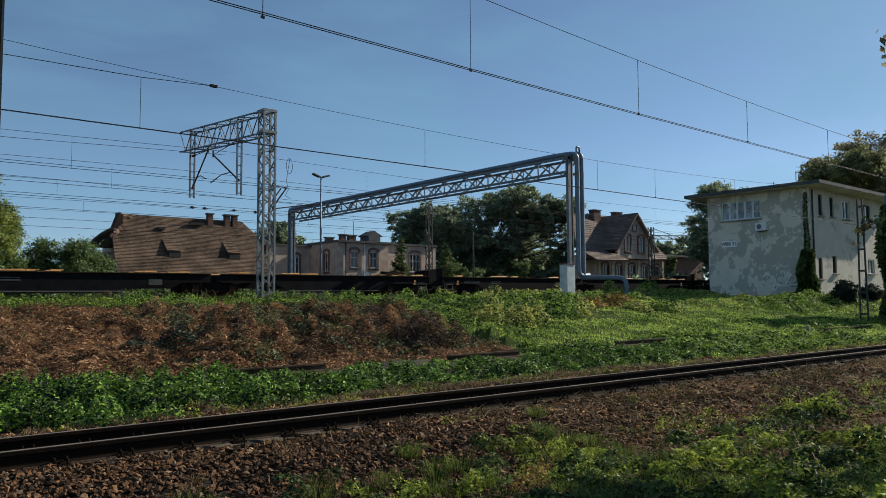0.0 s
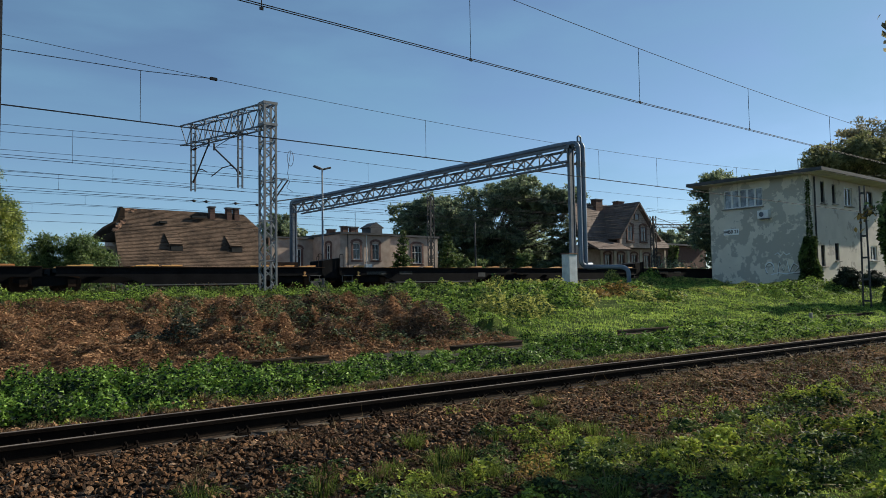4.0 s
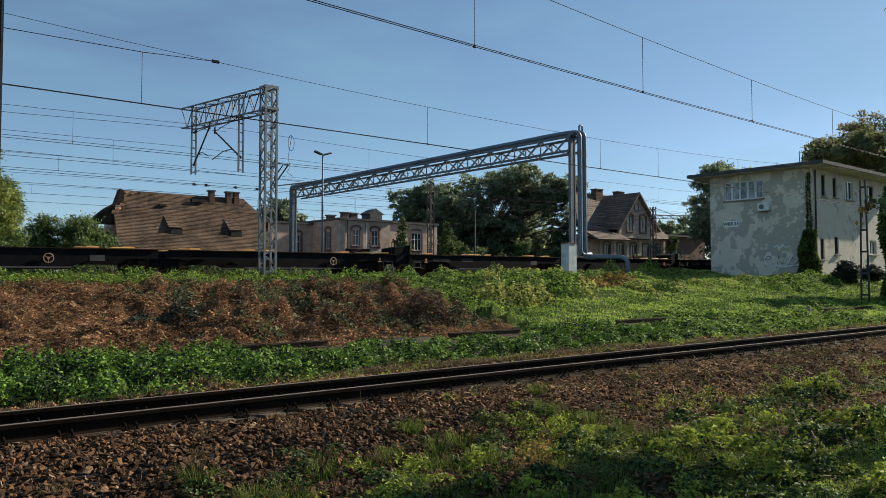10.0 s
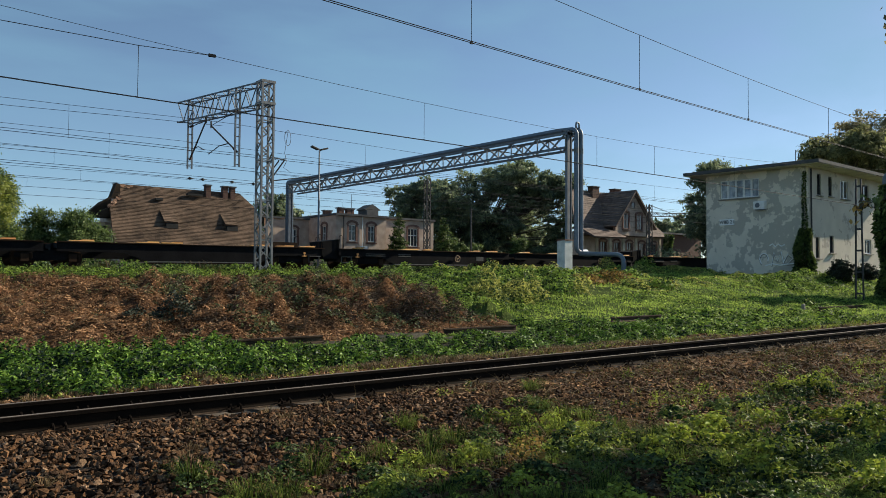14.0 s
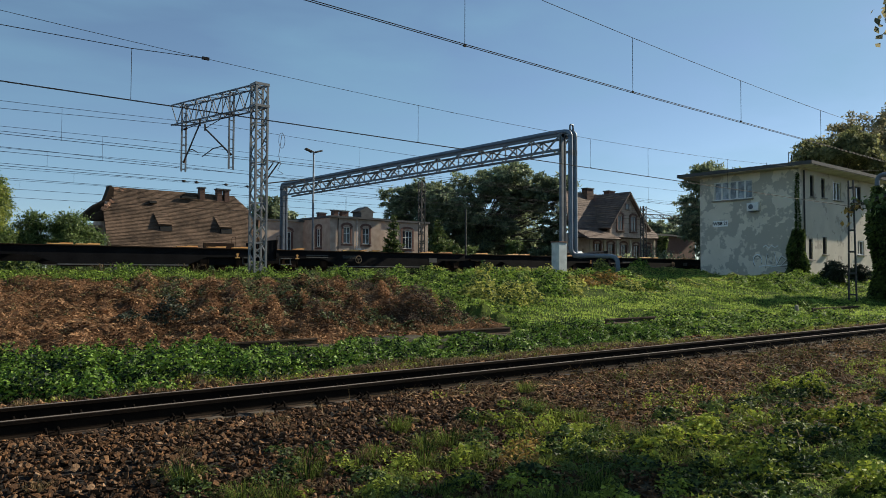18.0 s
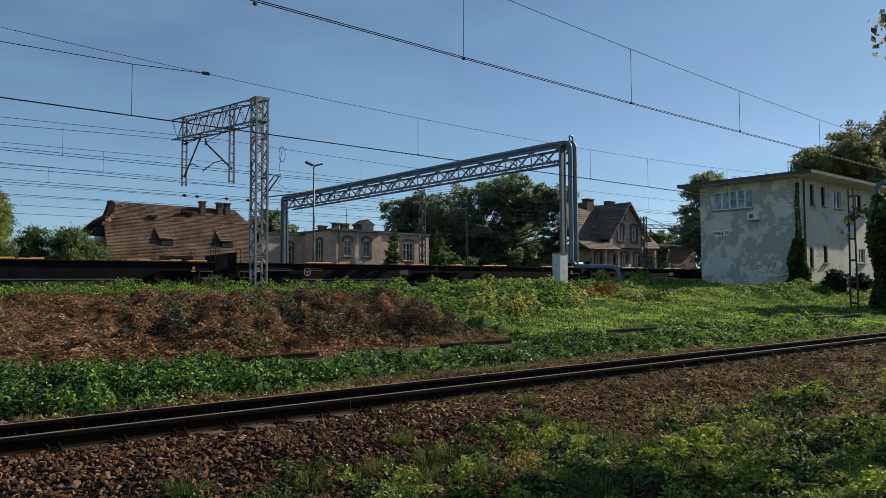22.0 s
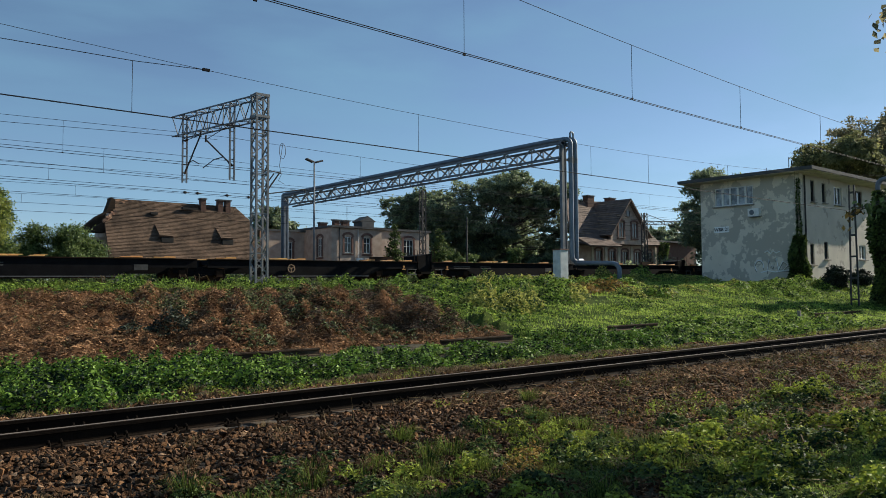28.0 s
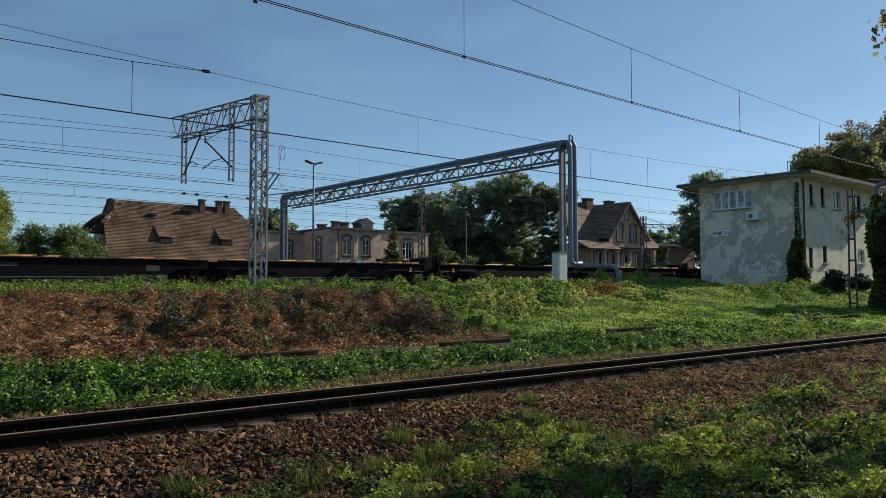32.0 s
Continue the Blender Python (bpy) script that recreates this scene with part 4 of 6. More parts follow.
tufts("lower_grass", 190, 5.4, 8.8, 2.2, 3.7, lambda x, y: smooth((3.75 - y) / 0.5) * smooth((x - 5.4) / 0.6), 130, 0.1, M_TUFT, "green grass at the foot of the creeper", 0.009, 0.16)
tufts("weed_margin", 150, 7, 17, 10.9, 12.0, None, 60, 0.17, M_DRY, "dry yellowish weeds before the nettles", 0.009, 0.16)
tufts("verge_tufts", 220, 0.5, 42, 10.5, 12.2, None, 60, 0.14, M_DRY, "dry grass along the ballast edge", 0.008, 0.12)

# ---- lattice work ----
def lattice(parent, a, b, w, h, n, mat, leg=0.06, brace=0.03, taper=1.0, name="lattice_post"):
    """Four chords from a to b, w by h apart, with zigzag bracing on all sides: chords and bracing are parts."""
    a, b = Vector(a), Vector(b)
    d = (b - a).normalized()
    s = Vector((1, 0, 0)) if abs(d.z) > 0.7 else Vector((d.y, -d.x, 0)).normalized()
    u = d.cross(s).normalized()
    def corner(i, t):
        k = 1 + (taper - 1) * t
        p = a.lerp(b, t)
        return p + s * (w / 2 * k * (1 if i in (1, 2) else -1)) + u * (h / 2 * k * (1 if i in (2, 3) else -1))
    for i in range(4):
        part("chord", Geo().bar(corner(i, 0), corner(i, 1), leg), mat, parent)
    for i in range(4):
        j = (i + 1) % 4
        for k in range(n):
            t0, t1 = k / n, (k + 1) / n
            part("brace", Geo().bar(corner(i if k % 2 else j, t0), corner(j if k % 2 else i, t1), brace), mat, parent)
            if k % 4 == 0:
                part("strut", Geo().bar(corner(i, t0), corner(j, t0), brace), mat, parent)


def insulator(parent, p, d, length=0.35, r=0.06):
    g = Geo()
    p, d = Vector(p), Vector(d).normalized()
    for k in range(5):
        c = p + d * length * (k + 0.5) / 5
        g.tube([c - d * 0.02, c, c + d * 0.02], r, 8, r * 0.5)
    g.tube([p, p + d * length], r * 0.4, 6)
    part("insulator", g, M_CERAMIC, parent)


# catenary mast with a truss arm over the main line
mast = thing("catenary_mast", pose(15.75, 31.3, 1.4), "grey lattice steel catenary mast with a truss arm over the tracks", "mast")
lattice(mast, (0, 0, -0.3), (0, 0, 8.72), 0.56, 0.5, 20, M_MAST, 0.085, 0.045)
ax, ay = -1.15, 6.9
lattice(mast, (0, 0.25, 8.18), (ax, ay, 8.22), 0.6, 1.02, 12, M_GALV, 0.06, 0.035)
for z in (8.7, 7.72):
    part("collar", Geo().box((0, -0.27, z), (0.7, 0.06, 0.12)).box((0, 0.27, z), (0.7, 0.06, 0.12)).box((-0.31, 0, z), (0.06, 0.48, 0.12)).box((0.31, 0, z), (0.06, 0.48, 0.12)), M_MAST, mast)
for q, zb in ((0.294, 5.05), (0.897, 5.3)):
    px_, py_ = ax * q, 0.2 + (ay - 0.2) * q
    g = Geo()
    for dx in (-0.11, 0.11):
        g.bar((px_ + dx, py_, zb), (px_ + dx, py_, 8.75), 0.07)
    for k in range(9):
        z = zb + 0.1 + k * (8.7 - zb - 0.1) / 8
        g.bar((px_ - 0.11, py_, z), (px_ + 0.11, py_, z), 0.04)
    part("drop_post", g, M_GALV, mast)
for q, reach, zs in ((0.294, 3.3, 7.75), (0.897, -1.75, 7.45)):
    px_, py_ = ax * q, 0.2 + (ay - 0.2) * q
    e = (px_ + 0.1, py_ + reach, 7.5)
    part("cantilever_tube", Geo().tube([(px_, py_, 5.75), e], 0.042, 6), M_DARKSTEEL, mast)
    part("stay_tube", Geo().tube([(px_, py_, zs), e], 0.018, 6), M_DARKSTEEL, mast)
    part("registration_arm", Geo().tube([(px_, py_ + 0.3 * reach, 6.28), (px_, py_ + 0.62 * reach, 6.3), (px_, py_ + 1.02 * reach, 6.05)], 0.024, 6), M_DARKSTEEL, mast)
    part("clamp", Geo().tube([(e[0], e[1], e[2] - 0.12), (e[0], e[1], e[2] + 0.22)], 0.05, 6), M_DARKSTEEL, mast)
    insulator(mast, (px_, py_, 5.75), (0.02, reach, 1.7), 0.45)
    insulator(mast, (px_, py_, zs), (0.02, reach, 7.5 - zs), 0.4, 0.06)
for a, b, r in (((0.28, 0, 5.3), (1.05, 0, 5.27), 0.025), ((0.28, 0, 4.25), (1.0, 0, 5.25), 0.035), ((0.28, 0, 4.6), (0.72, 0, 5.2), 0.03), ((0.28, 0, 4.22), (2.35, 0, 4.6), 0.03), ((1.35, 0, 4.1), (1.85, 0, 4.35), 0.02), ((2.35, 0, 4.25), (2.35, 0, 4.62), 0.025)):
    part("bracket_tube", Geo().tube([a, b], r, 6), M_DARKSTEEL, mast)
part("jumper_loop", Geo().tube([(1.15 + 0.16 * math.sin(k * 0.4), 0, 6.3 + 0.36 * math.cos(k * 0.4)) for k in range(17)] + [(1.0, 0, 5.6), (1.1, 0, 5.2), (0.95, 0, 4.9), (1.25, 0, 4.75)], 0.012, 5), M_DARKSTEEL, mast)

# pipe bridge
XG, GY0, GY1, GZ0, GZ1 = 36.75, 31.1, 66.9, 9.45, 10.75
bridge = thing("pipe_bridge", pose(0, 0, 0), "lattice steel bridge carrying silver heating pipes over the tracks", "pipe bridge")
for sx in (-0.55, 0.55):
    for z, w in ((GZ1 - 0.4, 0.14), (GZ0, 0.14)):
        part("chord", Geo().bar((XG + sx, GY0, z), (XG + sx, GY1, z), w), M_GALV, bridge)
    n = 30
    for k in range(n):
        y0, y1 = GY0 + (GY1 - GY0) * k / n, GY0 + (GY1 - GY0) * (k + 1) / n
        za, zb = (GZ0, GZ1 - 0.4) if k % 2 else (GZ1 - 0.4, GZ0)
        # lighter zinc than the chords puts sunlight into diagonals and uprights
        part("diagonal", Geo().bar((XG + sx, y0, za), (XG + sx, y1, zb), 0.085), M_MAST, bridge)
        if k % 2 == 0:
            part("upright", Geo().bar((XG + sx, y0, GZ0), (XG + sx, y0, GZ1 - 0.4), 0.06), M_MAST, bridge)
for y in (GY0, GY1):
    part("post", Geo().bar((XG - 0.36, y, 1.2), (XG - 0.36, y, GZ1 - 0.2), 0.24, 0.2), M_GALV, bridge)
    part("post", Geo().bar((XG - 0.07, y, 1.2), (XG - 0.07, y, GZ1 - 0.2), 0.07, 0.2), M_GALV, bridge)
    for k in range(22):
        part("rung", Geo().box((XG - 0.17, y, 1.9 + 0.4 * k), (0.16, 0.05, 0.05)), M_GALV, bridge)
part("top_frame", Geo().box((XG, GY0, GZ1 - 0.4), (1.2, 0.2, 0.18)), M_GALV, bridge)
part("top_frame", Geo().box((XG, GY1, GZ1 - 0.4), (1.2, 0.2, 0.18)), M_GALV, bridge)


def bend(pts, r):
    """Rounds the corners of a run of points."""
    out = [Vector(pts[0])]
    for a, b, c in zip(pts, pts[1:], pts[2:]):
        a, b, c = Vector(a), Vector(b), Vector(c)
        p, q = b + (a - b).normalized() * r, b + (c - b).normalized() * r
        out += [(p.lerp(b, k / 5)).lerp(b.lerp(q, k / 5), k / 5) for k in range(6)]
    return out + [Vector(pts[-1])]


for dx, dz, drop in ((-0.28, -0.2, 2.9), (0.25, -0.16, 2.75)):
    x = XG + dx
    xd = XG + (0.02 if dx < 0 else 0.46)
    part("pipe", Geo().tube(bend([(xd + 1.0, GY0 - 0.4, drop + 0.05), (xd, GY0 - 0.4, drop), (xd, GY0 - 0.4, GZ1 + 0.1 + dz), (x, GY0 + 0.9, GZ1 + 0.1 + dz), (x, GY1 + 0.6, GZ1 + 0.1 + dz), (x, GY1 + 0.6, 1.2)], 0.4), 0.15, 12), M_PIPE, bridge, "slate grey clad pipe", smooth=True)
    part("cladding_band", Geo().tube([(xd, GY0 - 0.4, 9.1), (xd, GY0 - 0.4, 9.45)], 0.158, 12), M_MAST, bridge, "bright cladding band")
part("low_pipe", Geo().tube(bend([(XG + 0.3, GY0 - 0.4, 2.8), (37.95, 28.0, 2.72), (37.95, 28.0, 1.0)], 0.5), 0.14, 12), M_PIPE, bridge, "silver clad pipe bending into the ground", smooth=True)
part("vent", Geo().tube(bend([(XG + 0.1, GY0 - 0.3, 10.5), (XG + 0.1, GY0 - 0.3, 11.1), (XG + 0.4, GY0 - 0.3, 11.1), (XG + 0.4, GY0 - 0.3, 10.5)], 0.15), 0.06, 8), M_PIPE, bridge, smooth=True)

cabinet = thing("trackside_cabinet", pose(34.86, 30.0, 1.3), "pale grey concrete trackside cabinet among creepers", "cabinet")
part("body", Geo().box((0, 0, 0.97), (0.72, 0.6, 2.5)), M_CABINET, cabinet, bevel=0.02)
part("lid", Geo().box((0, 0, 2.25), (0.8, 0.68, 0.07)), M_TRIM, cabinet)

# lamp
lamp = thing("yard_lamp", pose(29.7, 50, 1.3), "tall grey yard lamp with two heads", "street lamp")
part("pole", Geo().tube([(0, 0, 0), (0, 0, 9.7)], 0.1, 8, 0.06), M_GALV, lamp, smooth=True)
for s in (-1, 1):
    part("lamp_head", Geo().box((s * 0.42, 0, 9.72), (0.62, 0.3, 0.14), Matrix.Rotation(-0.3 * s, 3, "Y")), M_DARKSTEEL, lamp, bevel=0.03)

# dark mast between the tracks, and the small lattice mast on the slope
pole = thing("signal_mast", pose(1.74, 11.5, -0.3), "dark rusty steel mast beside the track", "mast")
part("post", Geo().box((0, 0, 4.5), (0.18, 0.2, 9.0)), M_DARKSTEEL, pole)
part("flange", Geo().box((0.1, 0, 4.5), (0.03, 0.26, 9.0)), M_DARKSTEEL, pole)
small = thing("lattice_mast", pose(43.0, 16.5, -0.2), "small dark lattice mast on the slope", "mast")
for s in (-1, 1):
    part("leg", Geo().bar((0, s * 0.2, 0), (0, s * 0.12, 6.9), 0.075), M_DARKSTEEL, small)
for k in range(6):
    z = 0.75 + k * 1.15
    part("rung", Geo().bar((0, -0.18 + 0.01 * k, z), (0, 0.18 - 0.01 * k, z), 0.1), M_DARKSTEEL, small)

# ---- wires ----
def span(y, x0, x1, z0, sag, posts=60.0, phase=0.0, n=60):
    """A wire along the track that sags between its supports."""
    out = []
    for k in range(n + 1):
        x = x0 + (x1 - x0) * k / n
        t = ((x - phase) / posts) % 1.0
        out.append((x, y, z0 - sag * 4 * t * (1 - t)))
    return out


def overhead(y, contact, messenger, sag, phase, drops, r=0.007, grade=0.0):
    line = thing("overhead_line", pose(0, 0, 0), "overhead contact line with messenger wire and droppers", "overhead wire", "overhead lines")
    zc = lambda x: contact + grade * (x - 12)
    for dy in ((0, 0.06) if y < 30 else (0,)):
        run = [(-80, y + dy, zc(-80)), (200, y + dy, zc(200))]
        if y < 10:
            run = [(-60, y + 0.2 + dy, contact), (1.775, y - 0.19 + dy, contact), (4.35, y - 0.14 + dy, contact), (7.97, y - 0.06 + dy, contact), (12.45, y + dy, contact), (62, y + 0.2 + dy, contact), (200, y + dy, contact)]
        part("contact_wire", Geo().tube(run, r, 5), M_WIRE, line)
    pts = [(x, yy, z + grade * (x - 12)) for x, yy, z in span(y, -80, 200, messenger, sag, 60, phase, 140)]
    part("messenger_wire", Geo().tube(pts, r * 0.8, 5), M_WIRE, line)
    for x in drops:
        t = ((x - phase) / 60) % 1.0
        zm = messenger - sag * 4 * t * (1 - t) + grade * (x - 12)
        part("dropper", Geo().tube([(x, y, zc(x)), (x, y, zm)], 0.006, 4), M_WIRE, line)
        part("clamp", Geo().box((x, y, zc(x)), (0.05, 0.02, 0.035)), M_WIRE, line)
    return line


overhead(8.79, 5.05, 7.28, 1.35, -6, [4.35, 7.97, 12.45, 16.7, 21.0, 26, 31])
second = overhead(15.9, 5.03, 7.44, 1.44, -12.5, [12.7, 20.1, 23.4, 29, 35], grade=0.004)
part("stitch_wire", Geo().tube([(-3.5, 15.9, 6.0), (1.0, 15.9, 6.02), (5.12, 15.9, 6.075), (6.7, 15.9, 6.17)], 0.008, 5), M_WIRE, second)
part("stitch_clamp", Geo().box((6.7, 15.9, 6.17), (0.16, 0.05, 0.06)), M_WIRE, second)
part("dropper", Geo().tube([(5.12, 15.9, 5.0), (5.12, 15.9, 6.08)], 0.006, 4), M_WIRE, second)
for y0 in (8.79, 15.9):
    part("arm", Geo().tube([(0, 0, 6.9), (0, y0 - 11.5, 6.9)], 0.03, 6), M_DARKSTEEL, pole)
    part("hanger", Geo().tube([(0, y0 - 11.5, 5.3), (0, y0 - 11.5, 7.3)], 0.02, 6), M_DARKSTEEL, pole)
for y, zc_, zm_, d0, sg in ((35.35, 7.27, 8.85, 0, 0.4), (39.9, 7.2, 8.5, 3, 0.25), (44.4, 7.24, 8.1, 1.5, 0.15), (48.9, 7.0, 7.6, 4, 0.15), (53.4, 6.85, 7.45, 2, 0.15)):
    ln_ = overhead(y, zc_, zm_, sg, 15.5, [d0 - 8, d0, d0 + 8.5, d0 + 24, d0 + 32, d0 + 42, d0 + 52], 0.012, GRADE)
    if y == 35.35:
        part("second_contact_wire", Geo().tube([(-60, y + 0.1, zc_ - 0.3), (200, y + 0.1, zc_ + 1.25)], 0.011, 5), M_WIRE, ln_)
        part("stitch_wire", Geo().tube([(-4, y, 8.0), (6.4, y, 8.3), (11, y, 8.5), (15.5, y, 8.68)], 0.01, 5), M_WIRE, ln_)
    if y == 53.4:
        part("feeder_wire", Geo().tube([(-60, y, 5.9), (200, y, 7.4)], 0.012, 5), M_WIRE, ln_)
    if y == 39.9:
        part("second_contact_wire", Geo().tube([(-60, y + 0.1, 7.35), (9, y + 0.1, 7.4), (30, y + 0.1, 7.1), (200, y + 0.1, 8.1)], 0.011, 5), M_WIRE, ln_)
        part("feeder_wire", Geo().tube([(-60, y, 6.32), (200, y, 7.04)], 0.012, 5), M_WIRE, ln_)
        for x in (15.7, 16.4, 18.1, 19.4):
            z = 6.32 + 0.72 * (x + 60) / 260
            part("wire_insulator", Geo().tube([(x - 0.22, y, z), (x - 0.1, y, z), (x, y, z), (x + 0.1, y, z), (x + 0.22, y, z)], 0.02, 6).tube([(x - 0.14, y, z), (x - 0.07, y, z), (x, y, z)], 0.02, 8, 0.08, cap=False).tube([(x, y, z), (x + 0.07, y, z), (x + 0.14, y, z)], 0.08, 8, 0.02, cap=False), M_DARK, ln_)
marker = thing("marker_post", pose(33.1, 15.0, -0.3), "small pale concrete marker post in the grass", "post")
part("post", Geo().box((0, 0, 0.25), (0.13, 0.13, 0.55)), M_CONC, marker, bevel=0.02)

# ---- buildings ----
def wall(name, parent, axis, k0, k1, u0, u1, z0, z1, holes, mat, label=""):
    """A wall between k0 and k1 across its axis ('x': it runs along x), from u0 to u1, with openings (u0, u1, z0, z1) cut through."""
    us = sorted({u0, u1, *(h[0] for h in holes), *(h[1] for h in holes)})
    zs = sorted({z0, z1, *(h[2] for h in holes), *(h[3] for h in holes)})
    g = Geo()
    nu, nz = len(us), len(zs)
    def solid(i, j):
        if not (0 <= i < nu - 1 and 0 <= j < nz - 1):
            return False
        m, n = (us[i] + us[i + 1]) / 2, (zs[j] + zs[j + 1]) / 2
        return not any(h[0] < m < h[1] and h[2] < n < h[3] for h in holes)
    for k in (k0, k1):
        g.v += [(u, k, z) if axis == "x" else (k, u, z) for z in zs for u in us]
    at = lambda i, j, s: s * nu * nz + j * nu + i
    for i in range(nu - 1):
        for j in range(nz - 1):
            if not solid(i, j):
                continue
            for s in (0, 1):
                g.f.append((at(i, j, s), at(i + 1, j, s), at(i + 1, j + 1, s), at(i, j + 1, s)))
            for di, dj, a, b in ((-1, 0, (i, j), (i, j + 1)), (1, 0, (i + 1, j), (i + 1, j + 1)), (0, -1, (i, j), (i + 1, j)), (0, 1, (i, j + 1), (i + 1, j + 1))):
                if not solid(i + di, j + dj):
                    g.f.append((at(*a, 0), at(*b, 0), at(*b, 1), at(*a, 1)))
    return part(name, g, mat, parent, label)


def window(parent, axis, k, u0, u1, z0, z1, cols, rows, mat=None, sill=True, trim=None, depth=0.12, glass=None, bar=0.07):
    """A window standing in its opening; k is the wall's outer face, the room lies towards +."""
    mat = mat or M_WHITE
    w = new("window")
    w.parent = parent
    kk = k + depth
    def at(u, z, d=0.0):
        return (u, kk + d, z) if axis == "x" else (kk + d, u, z)
    def bx(g, u, z, su, sz, sd, d=0.0):
        return g.box(at(u, z, d), (su, sd, sz) if axis == "x" else (sd, su, sz))
    f = 0.07
    g = Geo()
    bx(g, (u0 + u1) / 2, z0 + f / 2, u1 - u0, f, 0.08), bx(g, (u0 + u1) / 2, z1 - f / 2, u1 - u0, f, 0.08)
    bx(g, u0 + f / 2, (z0 + z1) / 2, f, z1 - z0 - 2 * f, 0.08), bx(g, u1 - f / 2, (z0 + z1) / 2, f, z1 - z0 - 2 * f, 0.08)
    for i in range(1, cols):
        bx(g, u0 + (u1 - u0) * i / cols, (z0 + z1) / 2, bar, z1 - z0 - 2 * f, 0.07)
    for i in range(1, rows):
        bx(g, (u0 + u1) / 2, z0 + (z1 - z0) * (0.62 if rows == 2 else i / rows), u1 - u0 - 2 * f, 0.06, 0.06)
    part("window_frame", g, mat, w)
    for i in range(cols):
        a = u0 + (u1 - u0) * (i + 0.5) / cols
        part("pane", bx(Geo(), a, (z0 + z1) / 2, (u1 - u0) / cols - 0.04, z1 - z0 - 0.1, 0.012, 0.03), glass or M_GLASS, w)
    if sill:
        part("window_sill", bx(Geo(), (u0 + u1) / 2, z0 - 0.06, u1 - u0 + 0.2, 0.07, 0.3, -depth), M_CONC, w)
    if trim:
        g = Geo()
        t = 0.24
        bx(g, u0 - t / 2, (z0 + z1) / 2, t, z1 - z0, 0.12, -depth), bx(g, u1 + t / 2, (z0 + z1) / 2, t, z1 - z0, 0.12, -depth)
        bx(g, (u0 + u1) / 2, z0 - 0.18, u1 - u0 + 0.6, 0.2, 0.16, -depth)
        n, c, half = 8, (u0 + u1) / 2, (u1 - u0) / 2 + t
        for i in range(n):
            a0, a1 = math.pi * i / n, math.pi * (i + 1) / n
            p, q = (c + half * math.cos(a0), z1 + 0.42 * math.sin(a0)), (c + half * math.cos(a1), z1 + 0.42 * math.sin(a1))
            g.bar(at(p[0], p[1], -depth), at(q[0], q[1], -depth), 0.14, 0.26)
        part("window_surround", g, trim, w)
    return w


def patchy(name, much, c1, c2, bare_c):
    """Cream render that has fallen off in blotches down to grey plaster."""
    m = material(name, c1, c2, 0.9, 0.92, bump=0.25)
    nt, ns = m.node_tree, m.node_tree.nodes
    b = ns["Principled BSDF"]
    old = b.inputs["Base Color"].links[0].from_socket
    co = ns.new("ShaderNodeTexCoord")
    n = ns.new("ShaderNodeTexNoise")
    n.inputs["Scale"].default_value, n.inputs["Detail"].default_value, n.inputs["Roughness"].default_value = 1.05, 8, 0.6
    nt.links.new(co.outputs["Object"], n.inputs["Vector"])
    r = ns.new("ShaderNodeMapRange")
    r.inputs["From Min"].default_value, r.inputs["From Max"].default_value = much, much + 0.02
    nt.links.new(n.outputs["Fac"], r.inputs["Value"])
    mix = ns.new("ShaderNodeMix")
    mix.data_type = "RGBA"
    mix.inputs["B"].default_value = (*bare_c, 1)
    nt.links.new(r.outputs["Result"], mix.inputs["Factor"])
    nt.links.new(old, mix.inputs["A"])
    nt.links.new(mix.outputs["Result"], b.inputs["Base Color"])
    return m


M_PATCHY = patchy("patchy_render", 0.49, (0.64, 0.575, 0.47), (0.78, 0.71, 0.59), (0.46, 0.42, 0.35))
M_FLAKED = patchy("flaked_render", 0.6, (0.46, 0.41, 0.34), (0.60, 0.54, 0.45), (0.36, 0.32, 0.27))
M_BOARD = material("white_board", (0.84, 0.84, 0.82), (0.9, 0.9, 0.88), 4, 0.5, bump=0.03)

BX0, BX1, BY0, BY1, BZ0, BZ1 = 50.0, 64.0, 22.4, 29.6, 1.2, 8.75
sbox = thing("signal_box", pose(0, 0, 0), "two-storey cream signal box with flaking render and a flat roof", "building")
left_holes = [(25.62, 28.5, 6.97, 8.27)]
wall("wall", sbox, "y", BX0, BX0 + 0.35, BY0, BY1, BZ0, BZ1, left_holes, M_PATCHY, "wall with render flaking off in grey patches")
front = [(51.6, 52.2, 6.95, 8.4), (53.35, 53.95, 7.0, 8.35), (55.3, 56.6, 6.98, 8.28), (58.6, 60.2, 7.1, 8.25), (51.3, 51.9, 2.7, 4.1), (53.45, 54.1, 3.1, 4.3), (59.4, 60.6, 3.2, 4.25)]
wall("wall", sbox, "x", BY0, BY0 + 0.35, BX0 + 0.352, BX1, BZ0, BZ1, front, M_FLAKED, "cream wall with a few flaked patches")
wall("wall", sbox, "x", BY1 - 0.35, BY1, BX0 + 0.352, BX1, BZ0, BZ1, [], M_CREAM)
wall("wall", sbox, "y", BX1, BX1 + 0.35, BY0, BY1, BZ0, BZ1, [], M_CREAM)
window(sbox, "y", BX0, 25.62, 28.5, 6.97, 8.27, 5, 1, glass=M_BLIND, bar=0.14)
for i, h in enumerate(front):
    window(sbox, "x", BY0, *h, 2 if h[1] - h[0] > 1 else 1, 1, M_DARKSTEEL if i not in (2, 6) else M_WHITE, sill=True)
part("roof", Geo().box(((BX0 + BX1) / 2, 25.95, BZ1 + 0.11), (BX1 - BX0 + 2.2, BY1 - BY0 + 2.5, 0.22)), M_FELT, sbox, "flat overhanging roof")
part("fascia", Geo().box(((BX0 + BX1) / 2, 25.95, BZ1 - 0.02), (BX1 - BX0 + 2.0, BY1 - BY0 + 2.3, 0.04)), M_CREAM, sbox)
